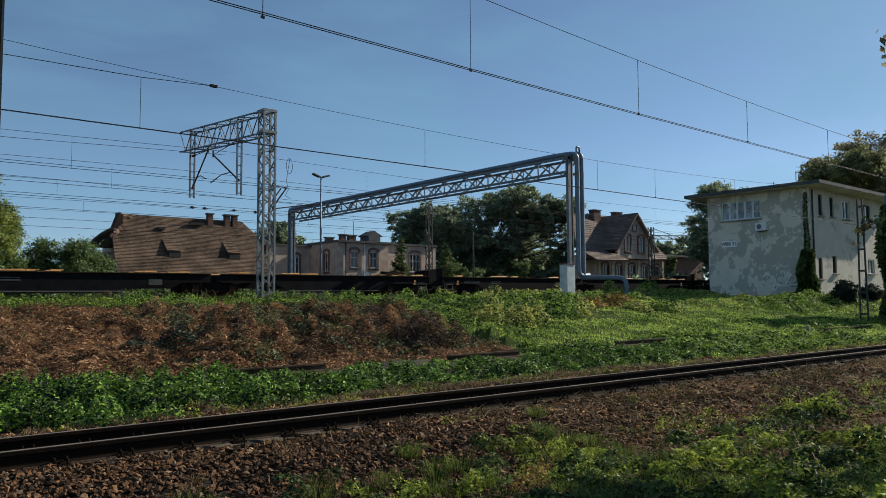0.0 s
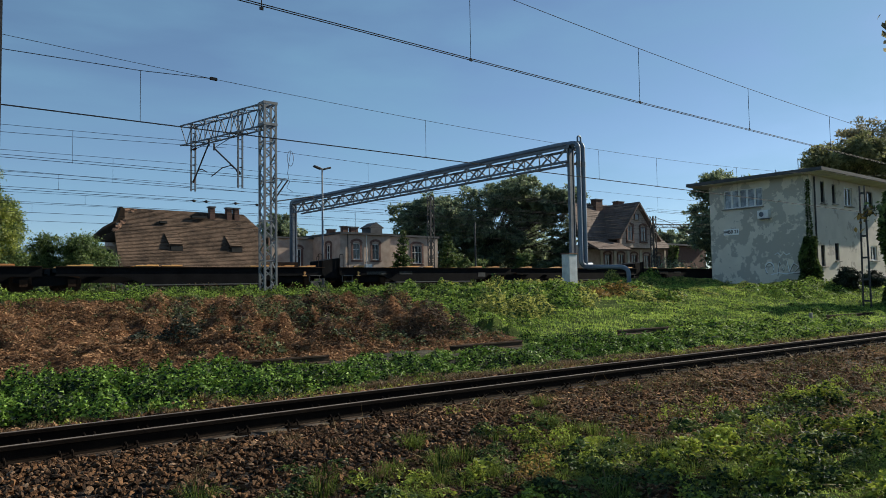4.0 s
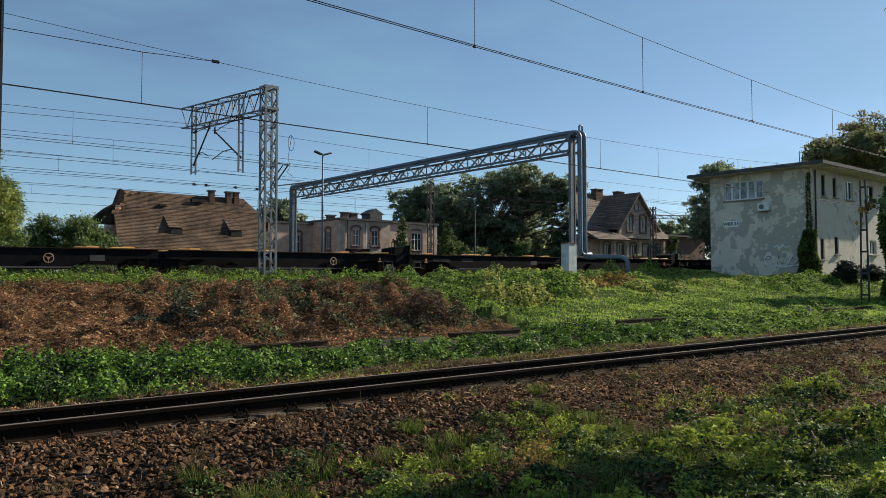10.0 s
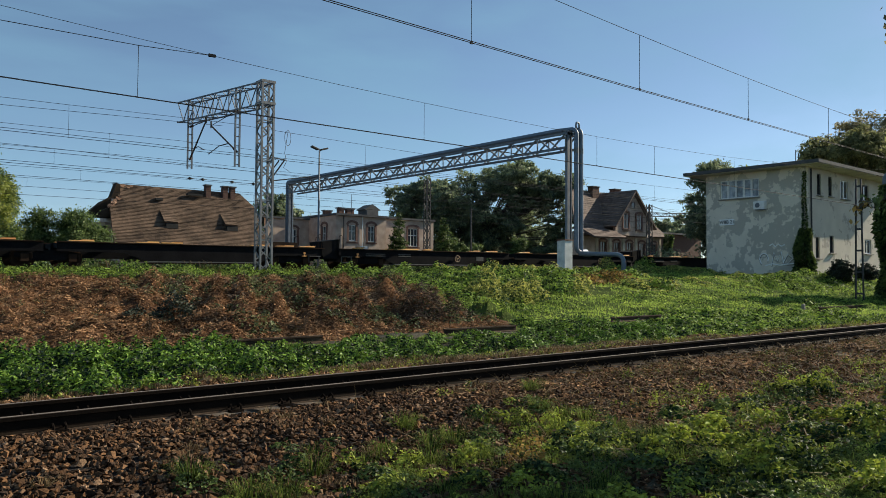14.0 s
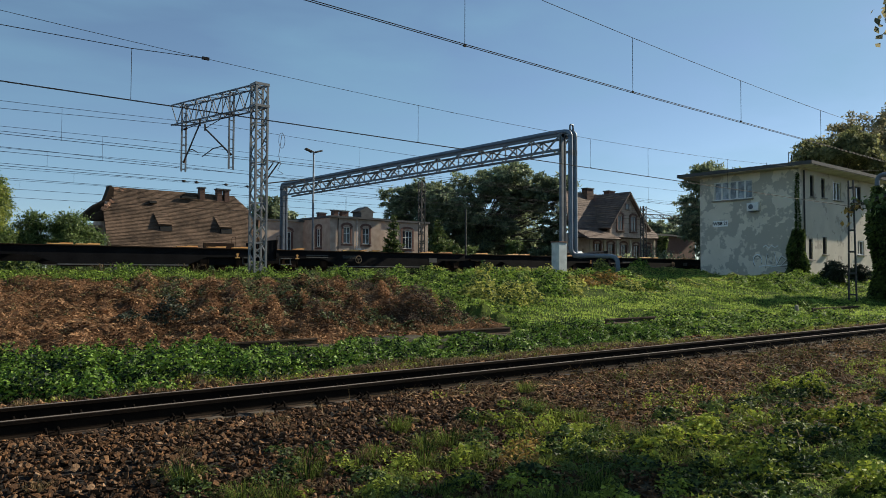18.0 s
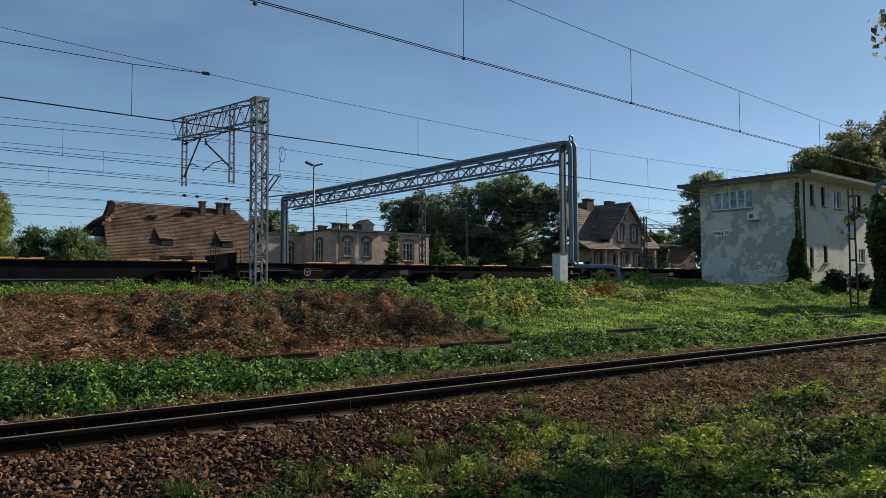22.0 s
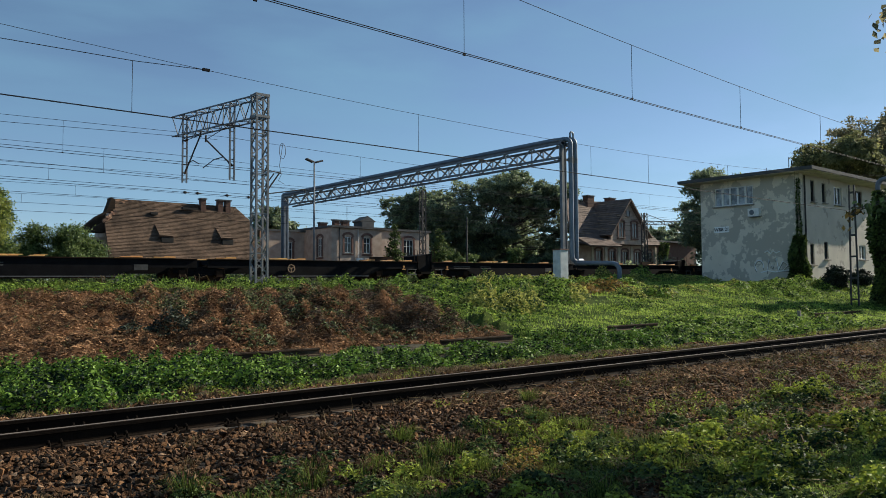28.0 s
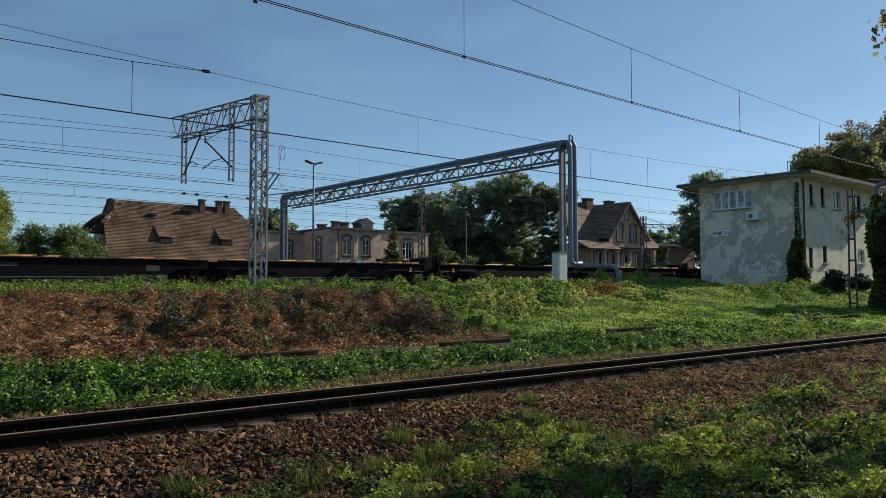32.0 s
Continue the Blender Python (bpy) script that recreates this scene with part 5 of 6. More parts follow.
part("chimney", Geo().box((56.5, 26.5, 9.4), (1.0, 0.7, 0.9)), M_BRICK, sbox)
for x, y in ((50.6, 24.9), (52.0, 24.0), (53.5, 24.5), (51.0, 27.6)):
    part("aerial", Geo().tube([(x, y, 8.9), (x, y, 10.2 if x > 51.5 else 9.4)], 0.025, 5), M_DARKSTEEL, sbox)
part("downpipe", Geo().tube([(50.5, BY0 - 0.1, 1.3), (50.5, BY0 - 0.1, 8.6)], 0.06, 8), M_DARKSTEEL, sbox)
ac = thing("air_conditioner", pose(BX0 - 0.2, 25.45, 6.05), "white outdoor air conditioning unit on the signal box wall", "air conditioner")
part("case", Geo().box((0, 0, 0.28), (0.34, 0.8, 0.55)), M_WHITE, ac, bevel=0.02)
part("fan_grille", Geo().tube([(-0.175, 0.1, 0.28), (-0.195, 0.1, 0.28)], 0.17, 16), M_GALV, ac)
part("bracket", Geo().box((0.05, 0, -0.02), (0.36, 0.6, 0.04)), M_GALV, ac)
sign = thing("name_board", pose(BX0 - 0.03, 27.98, 5.3, 0, 0, -90), "white name board with black letters on the wall", "sign")
part("board", Geo().box((0, 0, 0), (1.12, 0.03, 0.42)), M_BOARD, sign)
fc_ = bpy.data.curves.new("letters", "FONT")
fc_.body, fc_.size, fc_.align_x, fc_.align_y, fc_.extrude = "WBB 21", 0.33, "CENTER", "CENTER", 0.003
fc_.offset = 0.008
fc_.materials.append(M_DARK)
tx = new("letters", fc_)
tx.parent = sign
tx.matrix_basis = pose(0, -0.02, 0, 90, 0, 0)


def stroke(c, pts):
    return Geo().tube([(0, c - u, v) for u, v in pts], 0.05, 4)


arcs = [[(0.3 * math.cos(a), 0.45 + 0.4 * math.sin(a)) for a in [k * 0.5 - 0.4 for k in range(10)]], [(0, 0), (0.15, 0.9), (0.4, 0.3), (0.65, 0.95), (0.8, 0.1)], [(0, 0.2), (0.3, 0.75), (0.65, 0.5), (0.25, 0.1), (0.9, 0.15)], [(0, 0.5), (0.2, 0.62), (0.4, 0.42), (0.6, 0.6), (0.8, 0.45), (1.05, 0.55)], [(0, 0), (0.5, 0.12), (1.0, 0.02), (1.6, 0.1)]]
for k, (c, pts) in enumerate(zip((25.3, 24.75, 23.95, 24.9, 25.2), arcs)):
    for mat, dz in ((M_BOARD, 0.0), (M_DUSTY, -0.09)):
        if mat is M_DUSTY and k > 2:
            continue
        t_ = part("painted_tag", stroke(c, pts), mat, sbox, "pale sprayed tag at the foot of the wall" if mat is M_BOARD else "grey shadow line of the sprayed tag")
        t_.matrix_basis = pose(BX0 + (0.012 if mat is M_BOARD else 0.025), 0, 2.2 + dz + (0.85 if k == 3 else 0))


def tiled_slope(parent, a, b, c, d, courses, mat, name="roof_slope", label=""):
    """A roof slope between eave a-b and ridge d-c, laid in overlapping courses."""
    a, b, c, d = (Vector(p) for p in (a, b, c, d))
    nrm = (b - a).cross(d - a).normalized()
    nrm = nrm if nrm.z > 0 else -nrm
    g = Geo()
    g.add([a - nrm * 0.2, b - nrm * 0.2, c - nrm * 0.2, d - nrm * 0.2, a, b, c, d], ((3, 2, 1, 0), (0, 1, 5, 4), (1, 2, 6, 5), (2, 3, 7, 6), (3, 0, 4, 7)))
    m = max(1, int((b - a).length / 0.26))
    for k in range(courses):
        t0, t1 = k / courses, (k + 1) / courses
        for j in range(m):
            u0, u1 = j / m, (j + 1) / m - 0.012 / m
            h = 0.045 + random.uniform(-0.012, 0.022)
            e0, e1 = a.lerp(d, t0).lerp(b.lerp(c, t0), u0), a.lerp(d, t0).lerp(b.lerp(c, t0), u1)
            r0, r1 = a.lerp(d, t1).lerp(b.lerp(c, t1), u0), a.lerp(d, t1).lerp(b.lerp(c, t1), u1)
            g.add([e0 + nrm * 0.006, e1 + nrm * 0.006, e1 + nrm * h, e0 + nrm * h, r1 + nrm * 0.012, r0 + nrm * 0.012], ((0, 1, 2, 3), (3, 2, 4, 5)))
    return part(name, g, mat, parent, label)


def chimney(parent, x, y, z0, z1, w=0.8, d=0.6):
    c = part("chimney", Geo().box((x, y, (z0 + z1) / 2), (w, d, z1 - z0)), M_BRICK, parent)
    part("chimney_cap", Geo().box((x, y, z1 + 0.06), (w + 0.2, d + 0.2, 0.14)), M_FELT, c)


# brown-roofed house
M_BRICKTILE = material("broken_tile", (0.13, 0.065, 0.04), (0.32, 0.19, 0.12), 3, 0.9, vary=0.6, bump=0.2)
h1 = thing("tiled_house", pose(0, 0, 0), "old house with a large steep weathered brown tiled roof", "house")
RX0, RX1, EY, RY, EZ, RZ = 22.5, 37.9, 74.0, 79.0, 4.0, 10.4
tiled_slope(h1, (22.0, EY, EZ), (RX1, EY, EZ), (RX1, 76.9, 7.8), (22.35, 76.9, 7.8), 26, M_TILE, label="weathered brown tiled roof slope")
tiled_slope(h1, (22.35, 76.9, 7.8), (RX1, 76.9, 7.8), (RX1, 77.7, 8.85), (23.4, 77.7, 8.85), 7, M_TILE)
for i in range(22):
    t = random.random()
    g = Geo().box((0, 0, 0), (random.uniform(0.2, 0.4), 0.24, 0.04), Matrix.Rotation(random.uniform(-0.9, 0.9), 3, "Y") @ Matrix.Rotation(0.9, 3, "X"))
    lt = part("loose_tile", g, M_BRICKTILE, h1, "slipped reddish tile at the broken verge")
    lt.matrix_basis = pose(22.3 + 1.1 * t + random.uniform(-0.15, 0.2), 76.8 + 0.85 * t, 7.85 + 1.02 * t + random.uniform(0, 0.1))
for i in range(8):
    lt = part("loose_tile", Geo().box((0, 0, 0), (0.3, 0.2, 0.05), Matrix.Rotation(0.8, 3, "X")), M_BRICKTILE, h1)
    lt.matrix_basis = pose(23.5 + 0.22 * i, 78.9 - random.random() * 0.5, 10.36 - random.random() * 0.5)
tiled_slope(h1, (23.45, 77.7, 8.85), (RX1, 77.7, 8.85), (RX1 - 1.2, RY, RZ), (RX0 + 0.7, RY, RZ), 11, M_TILE)
tiled_slope(h1, (RX1, 84, EZ), (RX0, 84, EZ), (RX0 + 0.9, RY, RZ), (RX1 - 1.2, RY, RZ), 20, M_TILE)
part("half_hip", Geo().prism([(23.3, 10.42), (22.8, 8.95), (21.9, 8.4), (20.95, 7.55), (20.95, 6.85), (23.6, 6.85), (23.6, 10.2)], 77.95, 79.1, "y"), M_SHADETILE, h1, "half-hipped end, coloured dark as its shaded side")
part("hip_eave", Geo().prism([(22.4, 7.82), (21.9, 7.6), (21.3, 7.15), (21.3, 6.85), (22.45, 6.85)], 77.0, 77.94, "y"), M_SHADETILE, h1, "eave of the half-hipped end, coloured dark for shade")
part("half_hip", Geo().add([(RX1, 77.7, 8.85), (RX1, 80.3, 8.85), (RX1 - 1.2, RY, RZ)], ((2, 1, 0),)), M_TILE, h1)
part("wall", Geo().box(((RX0 + RX1) / 2, 79.0, 2.8), (RX1 - RX0 - 0.8, 9.0, 3.4)), M_PLASTER, h1)
for x in (RX0 + 0.4, RX1 - 0.6):
    part("gable_wall", Geo().prism([(74.6, 4.0), (83.4, 4.0), (80.3, 8.75), (77.7, 8.75)], x - 0.15, x + 0.15, "x"), M_PLASTER, h1)
part("side_window", Geo().box((22.0, 77.78, 5.4), (0.55, 0.1, 1.3)), M_DARK, h1, "dark side window")
part("side_wall", Geo().box((22.2, 80.8, 3.9), (2.0, 6.0, 5.0)), M_PLASTER, h1)
for x in (27.2, 33.6):
    # cheek takes the dark tile, so its shade is painted in
    dm = part("dormer", Geo().prism([(75.4, 5.85), (76.95, 7.88), (76.9, 5.85)], x, x + 0.12, "x"), M_SHADETILE, h1)
    tiled_slope(dm, (x - 0.05, 75.35, 6.6), (x + 1.3, 75.35, 6.6), (x + 1.3, 76.9, 7.84), (x - 0.05, 76.9, 7.84), 7, M_TILE, "dormer_roof")
    part("dormer_opening", Geo().box((x + 0.75, 75.55, 6.2), (1.2, 0.3, 0.5)), M_DARK, dm)
for x in (32.85, 34.8, 35.65):
    chimney(h1, x, 78.6, 9.4, 10.9, 0.55)
# flat dark box standing in for the shadow cast left of the chimney
part("roof_hatch", Geo().box((31.2, 78.0, 9.75), (1.6, 0.5, 0.2)), M_DARK, h1)
# small dark hatch in the roof
part("roof_hatch", Geo().box((27.3, 77.6, 9.0), (0.7, 0.4, 0.25)), M_DARK, h1)

# flat-roofed station building
h2 = thing("station_building", pose(0, 0, 0), "flat-roofed ochre plastered building with arched brick window surrounds", "building")
wl = [(43.2, 44.0, 4.5, 6.7), (46.0, 46.8, 4.5, 6.7)]
wall("wall", h2, "x", 79, 79.4, 40.0, 50.0, 1.2, 7.9, wl, M_PLASTER)
wc = [(47.35, 48.3, 5.3, 7.15), (50.0, 50.95, 5.3, 7.15)]
wall("wall", h2, "x", 73, 73.4, 45.6, 52.6, 1.2, 8.15, wc, M_PLASTER)
wall("wall", h2, "y", 45.6, 46.0, 73.4, 79, 1.2, 8.15, [(75.0, 75.9, 4.9, 7.0)], M_PLASTER)
wall("wall", h2, "y", 52.2, 52.6, 73.4, 84, 1.2, 8.15, [], M_PLASTER)
wr = [(59.7, 61.3, 5.2, 7.5)]
wall("wall", h2, "x", 78, 78.4, 52.6, 64.0, 1.2, 8.55, wr, M_PLASTER)
for h in wl:
    window(h2, "x", 79, *h, 2, 2, trim=M_TRIM)
for h in wc:
    window(h2, "x", 73, *h, 2, 2, trim=M_TRIM)
window(h2, "y", 45.6, 75.0, 75.9, 4.9, 7.0, 2, 2, trim=M_TRIM)
window(h2, "x", 78, *wr[0], 3, 2, trim=M_TRIM)
part("roof", Geo().box((49.2, 78.6, 8.27), (7.6, 12.0, 0.22)), M_FELT, h2)
part("roof", Geo().box((44.6, 83.6, 8.0), (10.6, 9.8, 0.2)), M_FELT, h2)
part("roof", Geo().box((58.3, 82.5, 8.68), (11.6, 9.6, 0.24)), M_FELT, h2)
for x, z1, w in ((48.1, 9.1, 0.95), (50.0, 9.55, 0.75), (51.3, 9.5, 1.0)):
    chimney(h2, x, 79, 8.3, z1, w)
part("roof_lantern", Geo().prism([(54.6, 8.6), (56.4, 8.6), (56.4, 9.7), (56.8, 9.8), (55.5, 10.5), (54.2, 9.8), (54.6, 9.7)], 80, 82, "y"), M_FELT, h2)
part("aerial", Geo().tube([(50.3, 77, 8.8), (50.3, 77, 11.2)], 0.03, 5), M_DARKSTEEL, h2)
part("outdoor_unit", Geo().box((49.3, 72.8, 4.4), (0.9, 0.3, 0.65)), M_WHITE, h2, "white outdoor air conditioning unit")
part("downpipe", Geo().tube([(46.6, 72.9, 1.3), (46.6, 72.9, 8.4)], 0.06, 6), M_DARKSTEEL, h2)
part("downpipe", Geo().tube([(49.15, 72.9, 4.6), (49.15, 72.9, 8.4)], 0.05, 6), M_WHITE, h2)

# gabled house
h3 = thing("gabled_house", pose(0, 0, 0), "old house with steep tiled roofs and a plastered gable", "house")
tiled_slope(h3, (82.6, 69, 7.2), (105.0, 69, 7.8), (101.0, 75, 14.7), (88.3, 75, 14.7), 22, M_TILE2, label="red tiled roof slope")
tiled_slope(h3, (105.0, 69, 7.8), (105.0, 81, 7.8), (101.0, 75.2, 14.7), (101.0, 75, 14.7), 18, M_TILE2)
wall("wall", h3, "x", 70, 70.4, 83.2, 104.6, 1.2, 7.8, [(89.2 + 3.2 * i, 90.6 + 3.2 * i, 3.6, 6.6) for i in range(5)], M_PLASTER)
for i in range(6):
    part("pilaster", Geo().box((88.3 + 3.2 * i, 69.95, 4.4), (0.5, 0.16, 6.0)), M_CREAM, h3, "pale pilaster between the windows")
for i in range(5):
    window(h3, "x", 70, 89.2 + 3.2 * i, 90.6 + 3.2 * i, 3.6, 6.6, 2, 2, M_TRIM, sill=False, trim=M_TRIM)
part("gable_wall", Geo().prism([(91.0, 7.6), (99.8, 7.6), (99.8, 9.6), (95.2, 14.2), (91.0, 9.6)], 68.6, 69.0, "y"), M_PLASTER, h3)
for x in (92.8, 96.1):
    window(h3, "x", 68.5, x, x + 1.3, 8.6, 10.8, 2, 2, M_TRIM, trim=M_TRIM, depth=0.02)
window(h3, "x", 68.5, 94.7, 95.7, 11.8, 12.7, 1, 1, M_TRIM, depth=0.02)
tiled_slope(h3, (90.2, 67.9, 8.8), (90.2, 76, 8.8), (95.2, 76, 14.5), (95.2, 67.9, 14.5), 16, M_TILE2)
tiled_slope(h3, (100.6, 67.9, 8.8), (100.6, 76, 8.8), (95.2, 76, 14.5), (95.2, 67.9, 14.5), 16, M_TILE2)
tiled_slope(h3, (83.6, 66.5, 7.0), (91.0, 66.5, 7.1), (91.0, 69, 8.3), (83.6, 69, 8.3), 6, M_TILE2, "porch_roof")
chimney(h3, 93.3, 74.5, 12.0, 15.3, 1.6, 1.0)
chimney(h3, 99.4, 75.0, 13.0, 15.4, 1.6, 1.0)
# dark brick tone stands in for the shade over this wing
part("low_wing", Geo().box((113.4, 77, 4.9), (16.0, 8, 7.4)), M_BRICK, h3)
part("wing_roof", Geo().box((113.4, 76.8, 8.75), (16.8, 9.2, 0.3)), M_FELT, h3)

# ---- trees ----
def tree(pos, trunk_h, trunk_r, blobs, leaves, size, mat, label, name="tree", spread=0.2, kind=""):
    """A tapered trunk with limbs to each clump of the crown, and a crown of many single leaves in uneven clumps."""
    t = thing(name, pose(*pos), label, "tree")
    g = Geo().tube([(0, 0, -0.3), (0.1 * trunk_r, 0, trunk_h * 0.5), (0, 0.2 * trunk_r, trunk_h)], trunk_r, 8, trunk_r * 0.55)
    part("trunk", g, M_BARK, t, smooth=True)
    for bx, by, bz, br in blobs:
        g = Geo()
        b = Vector((bx, by, bz))
        s = Vector((0, 0, trunk_h * random.uniform(0.7, 1.0)))
        mid = s.lerp(b, 0.5) + Vector((random.uniform(-0.3, 0.3), random.uniform(-0.3, 0.3), random.uniform(-0.1, 0.5))) * br * 0.5
        g.tube([s, mid, b], trunk_r * 0.28, 6, trunk_r * 0.05)
        for k in range(5):
            e = b + Vector((random.gauss(0, 1), random.gauss(0, 1), random.gauss(0, 1))).normalized() * br * 0.85
            g.tube([mid.lerp(b, 0.6), b.lerp(e, 0.5) + Vector((0, 0, 0.1 * br)), e], trunk_r * 0.06, 5, trunk_r * 0.02)
        part("limb", g, M_BARK, t)
    tot = sum(b[3] ** 2 for b in blobs)
    P, D, N = [], [], []
    for bx, by, bz, br in blobs:
        n = int(leaves * br * br / tot)
        k = max(18, n // 55)
        dirs = rng.normal(size=(k, 3))
        dirs /= np.linalg.norm(dirs, axis=1, keepdims=True)
        cen = np.array((bx, by, bz)) + dirs * (br * rng.uniform(0.35, 1.08, k) ** 0.7)[:, None] * np.array((1, 1, 0.85))
        i = rng.integers(0, k, n)
        off = rng.normal(0, spread * br ** 0.5, (n, 3)) * np.array((1, 1, 0.6))
        P.append(cen[i] + off)
        d = dirs[i] * 0.5 + rng.normal(0, 0.6, (n, 3))
        d[:, 2] -= 0.35
        D.append(d)
        N.append(dirs[i] * 0.9 + rng.normal(0, 0.45, (n, 3)) + np.array((0, 0, 0.5)))
    P, D = np.concatenate(P), np.concatenate(D)
    L = size * rng.uniform(0.6, 1.35, len(P))
    c = new("crown", leaf_mesh("crown", P, D, L, L * 0.62, mat, nrm=np.concatenate(N)))
    c.parent = t
    return t


def blobs(n, cx, cy, cz, rx, ry, rz, r0, r1, seed):
    r = random.Random(seed)
    out = []
    while len(out) < n:
        x, y, z = r.uniform(-1, 1), r.uniform(-1, 1), r.uniform(-1, 1)
        if x * x + y * y + z * z < 1:
            out.append((cx + x * rx, cy + y * ry, cz + z * rz, r.uniform(r0, r1)))
    return out


tree((79, 85, 1.3), 6.0, 0.55, blobs(50, 0, 0, 9.2, 14.5, 4.5, 6.6, 1.6, 2.7, 1) + blobs(16, -8.5, 7.0, 9.0, 4.0, 3.5, 4.6, 1.4, 2.2, 73) + blobs(10, 8.0, -6.5, 14.0, 3.0, 2.5, 2.2, 1.3, 1.9, 74) + blobs(13, -5.5, 4.5, 12.8, 3.8, 2.5, 2.0, 1.2, 1.8, 77) + blobs(16, 0, 0, 3.8, 13.0, 3.5, 1.8, 1.4, 2.0, 75) + blobs(12, 2.0, -2.0, 7.5, 5.0, 2.5, 3.0, 1.6, 2.2, 76) + blobs(22, 4.5, -3.5, 14.2, 6.5, 3.5, 3.2, 1.5, 2.2, 71) + blobs(16, 10.5, -7.5, 10.0, 3.2, 2.6, 6.2, 1.4, 2.0, 72), 190000, 0.31, M_TREE, "large dark green spreading tree behind the tracks")
tree((10.0, 70, 1.3), 3.5, 0.25, blobs(16, 0, 0, 6.4, 2.9, 2.6, 4.0, 1.2, 2.0, 2), 75000, 0.15, M_YTREE, "tree with leaves turning yellow beside the houses")
for x, h, s in ((53.4, 7.6, 51), (60.2, 7.4, 56)):
    cone = [(0.15 * math.sin(2.4 * k + s), 0.15 * math.cos(2.4 * k), 0.9 + k * (h - 1.4) / 7, 1.55 - 0.17 * k) for k in range(8)]
    tree((x, 71.5, 1.3), h * 0.8, 0.12, cone, 12000, 0.18, M_SHADY, "slender dark conical tree before the plastered house", "conifer", 0.16)
for x, h, s in ((64.5, 6.2, 52), (67.0, 5.0, 53), (76.0, 5.5, 54)):
    tree((x, 74, 1.3), h * 0.4, 0.12, blobs(8, 0, 0, h * 0.55, 1.1, 1.1, h * 0.32, 0.7, 1.2, s), 7000, 0.2, M_SHRUB, "green shrub under the large tree", "shrub")
for x, y, h, s in ((13.6, 72, 4.4, 3), (15.6, 73, 6.0, 4), (17.9, 71, 6.2, 5), (19.2, 72, 5.0, 6), (12.0, 69, 3.8, 7), (17.0, 70, 4.4, 8)):
    tree((x, y, 1.3), h * 0.4, 0.12, blobs(7, 0, 0, h * 0.55, 1.2, 1.2, h * 0.3, 0.8, 1.3, s), 11000, 0.17, M_SHRUB, "dense green shrub by the far tracks", "shrub", 0.3)
for x, y, h, s in ((58, 112, 14, 8), (64, 118, 13.5, 9), (52, 118, 12.5, 10)):
    tree((x, y, 1.3), h * 0.4, 0.3, blobs(9, 0, 0, h * 0.65, 4, 3, h * 0.25, 1.6, 2.6, s), 9000, 0.5, M_TREE, "dark green tree behind the houses")
tree((79, 45.5, 1.3), 4.5, 0.35, blobs(16, 0, 0, 7.6, 2.4, 2.6, 5.2, 1.4, 2.2, 11), 42000, 0.25, M_TREE, "dark tree standing behind the signal box")
tree((92, 48, 1.3), 7, 0.4, blobs(12, 0, 0, 10.5, 3.6, 3.4, 4.6, 1.6, 2.6, 12), 14000, 0.42, M_YTREE, "tall tree with yellowing leaves behind the signal box")
tree((77, 32, 1.3), 6, 0.4, blobs(14, 1.6, -1.2, 11.2, 4.0, 3.4, 3.4, 1.2, 2.0, 14), 30000, 0.26, M_OLIVE, "broad olive tree behind the signal box roof", spread=0.2)
tree((90, 33, 1.3), 8, 0.5, blobs(26, 0, 0, 11.5, 12, 5, 5.0, 1.6, 2.4, 13), 46000, 0.3, M_HAZY, "broad tree rising over the signal box roof", spread=0.22)
for x, y, h, s in ((93, 82, 8, 61), (89, 84, 7, 62), (96, 80, 6.5, 63), (84, 76, 5, 64)):
    tree((x, y, 1.3), h * 0.35, 0.2, blobs(9, 0, 0, h * 0.55, 2.2, 2.0, h * 0.36, 1.2, 1.9, s), 9000, 0.36, M_TREE, "dark undergrowth beside the large tree", "shrub")
tree((99, 31.5, 1.3), 9, 0.55, blobs(30, 0, 0, 15.0, 9, 5, 6.0, 1.8, 2.7, 15), 46000, 0.31, M_HAZY, "tall broad tree beyond the signal box", spread=0.22)
for x, y, s, h in ((118, 92, 21, 6.5), (128, 84, 22, 6.5), (138, 96, 23, 9.5), (146, 94, 25, 9.8), (108, 104, 24, 6.5)):
    tree((x, y, 1.3), 4, 0.4, blobs(9, 0, 0, h, 5, 4, 3.2, 2.0, 3.0, s), 9000, 0.6, M_TREE, "distant dark tree beyond the tracks")
for x, y, s, r in ((48.2, 19.6, 31, 0.46), (52.6, 19.8, 32, 0.4)):
    tree((x, y, 1.0), 0.4, 0.06, blobs(9, 0, 0, 0.7, r, r, 0.46, 0.45, 0.52, s), 16000, 0.085, M_INKY, "clipped dark round bush beside the signal box", "bush", 0.09)
# near tree whose shade lies over the foreground
near_tree = tree((20.0, -0.1, -0.4), 4.5, 0.28, blobs(6, -4.3, 2.4, 6.6, 0.8, 0.5, 0.5, 0.4, 0.6, 41) + blobs(9, 0.6, 0.7, 6.4, 1.5, 0.6, 0.8, 0.35, 0.6, 43), 3600, 0.16, M_YTREE, "leafy tree overhanging the weeds beside the track")



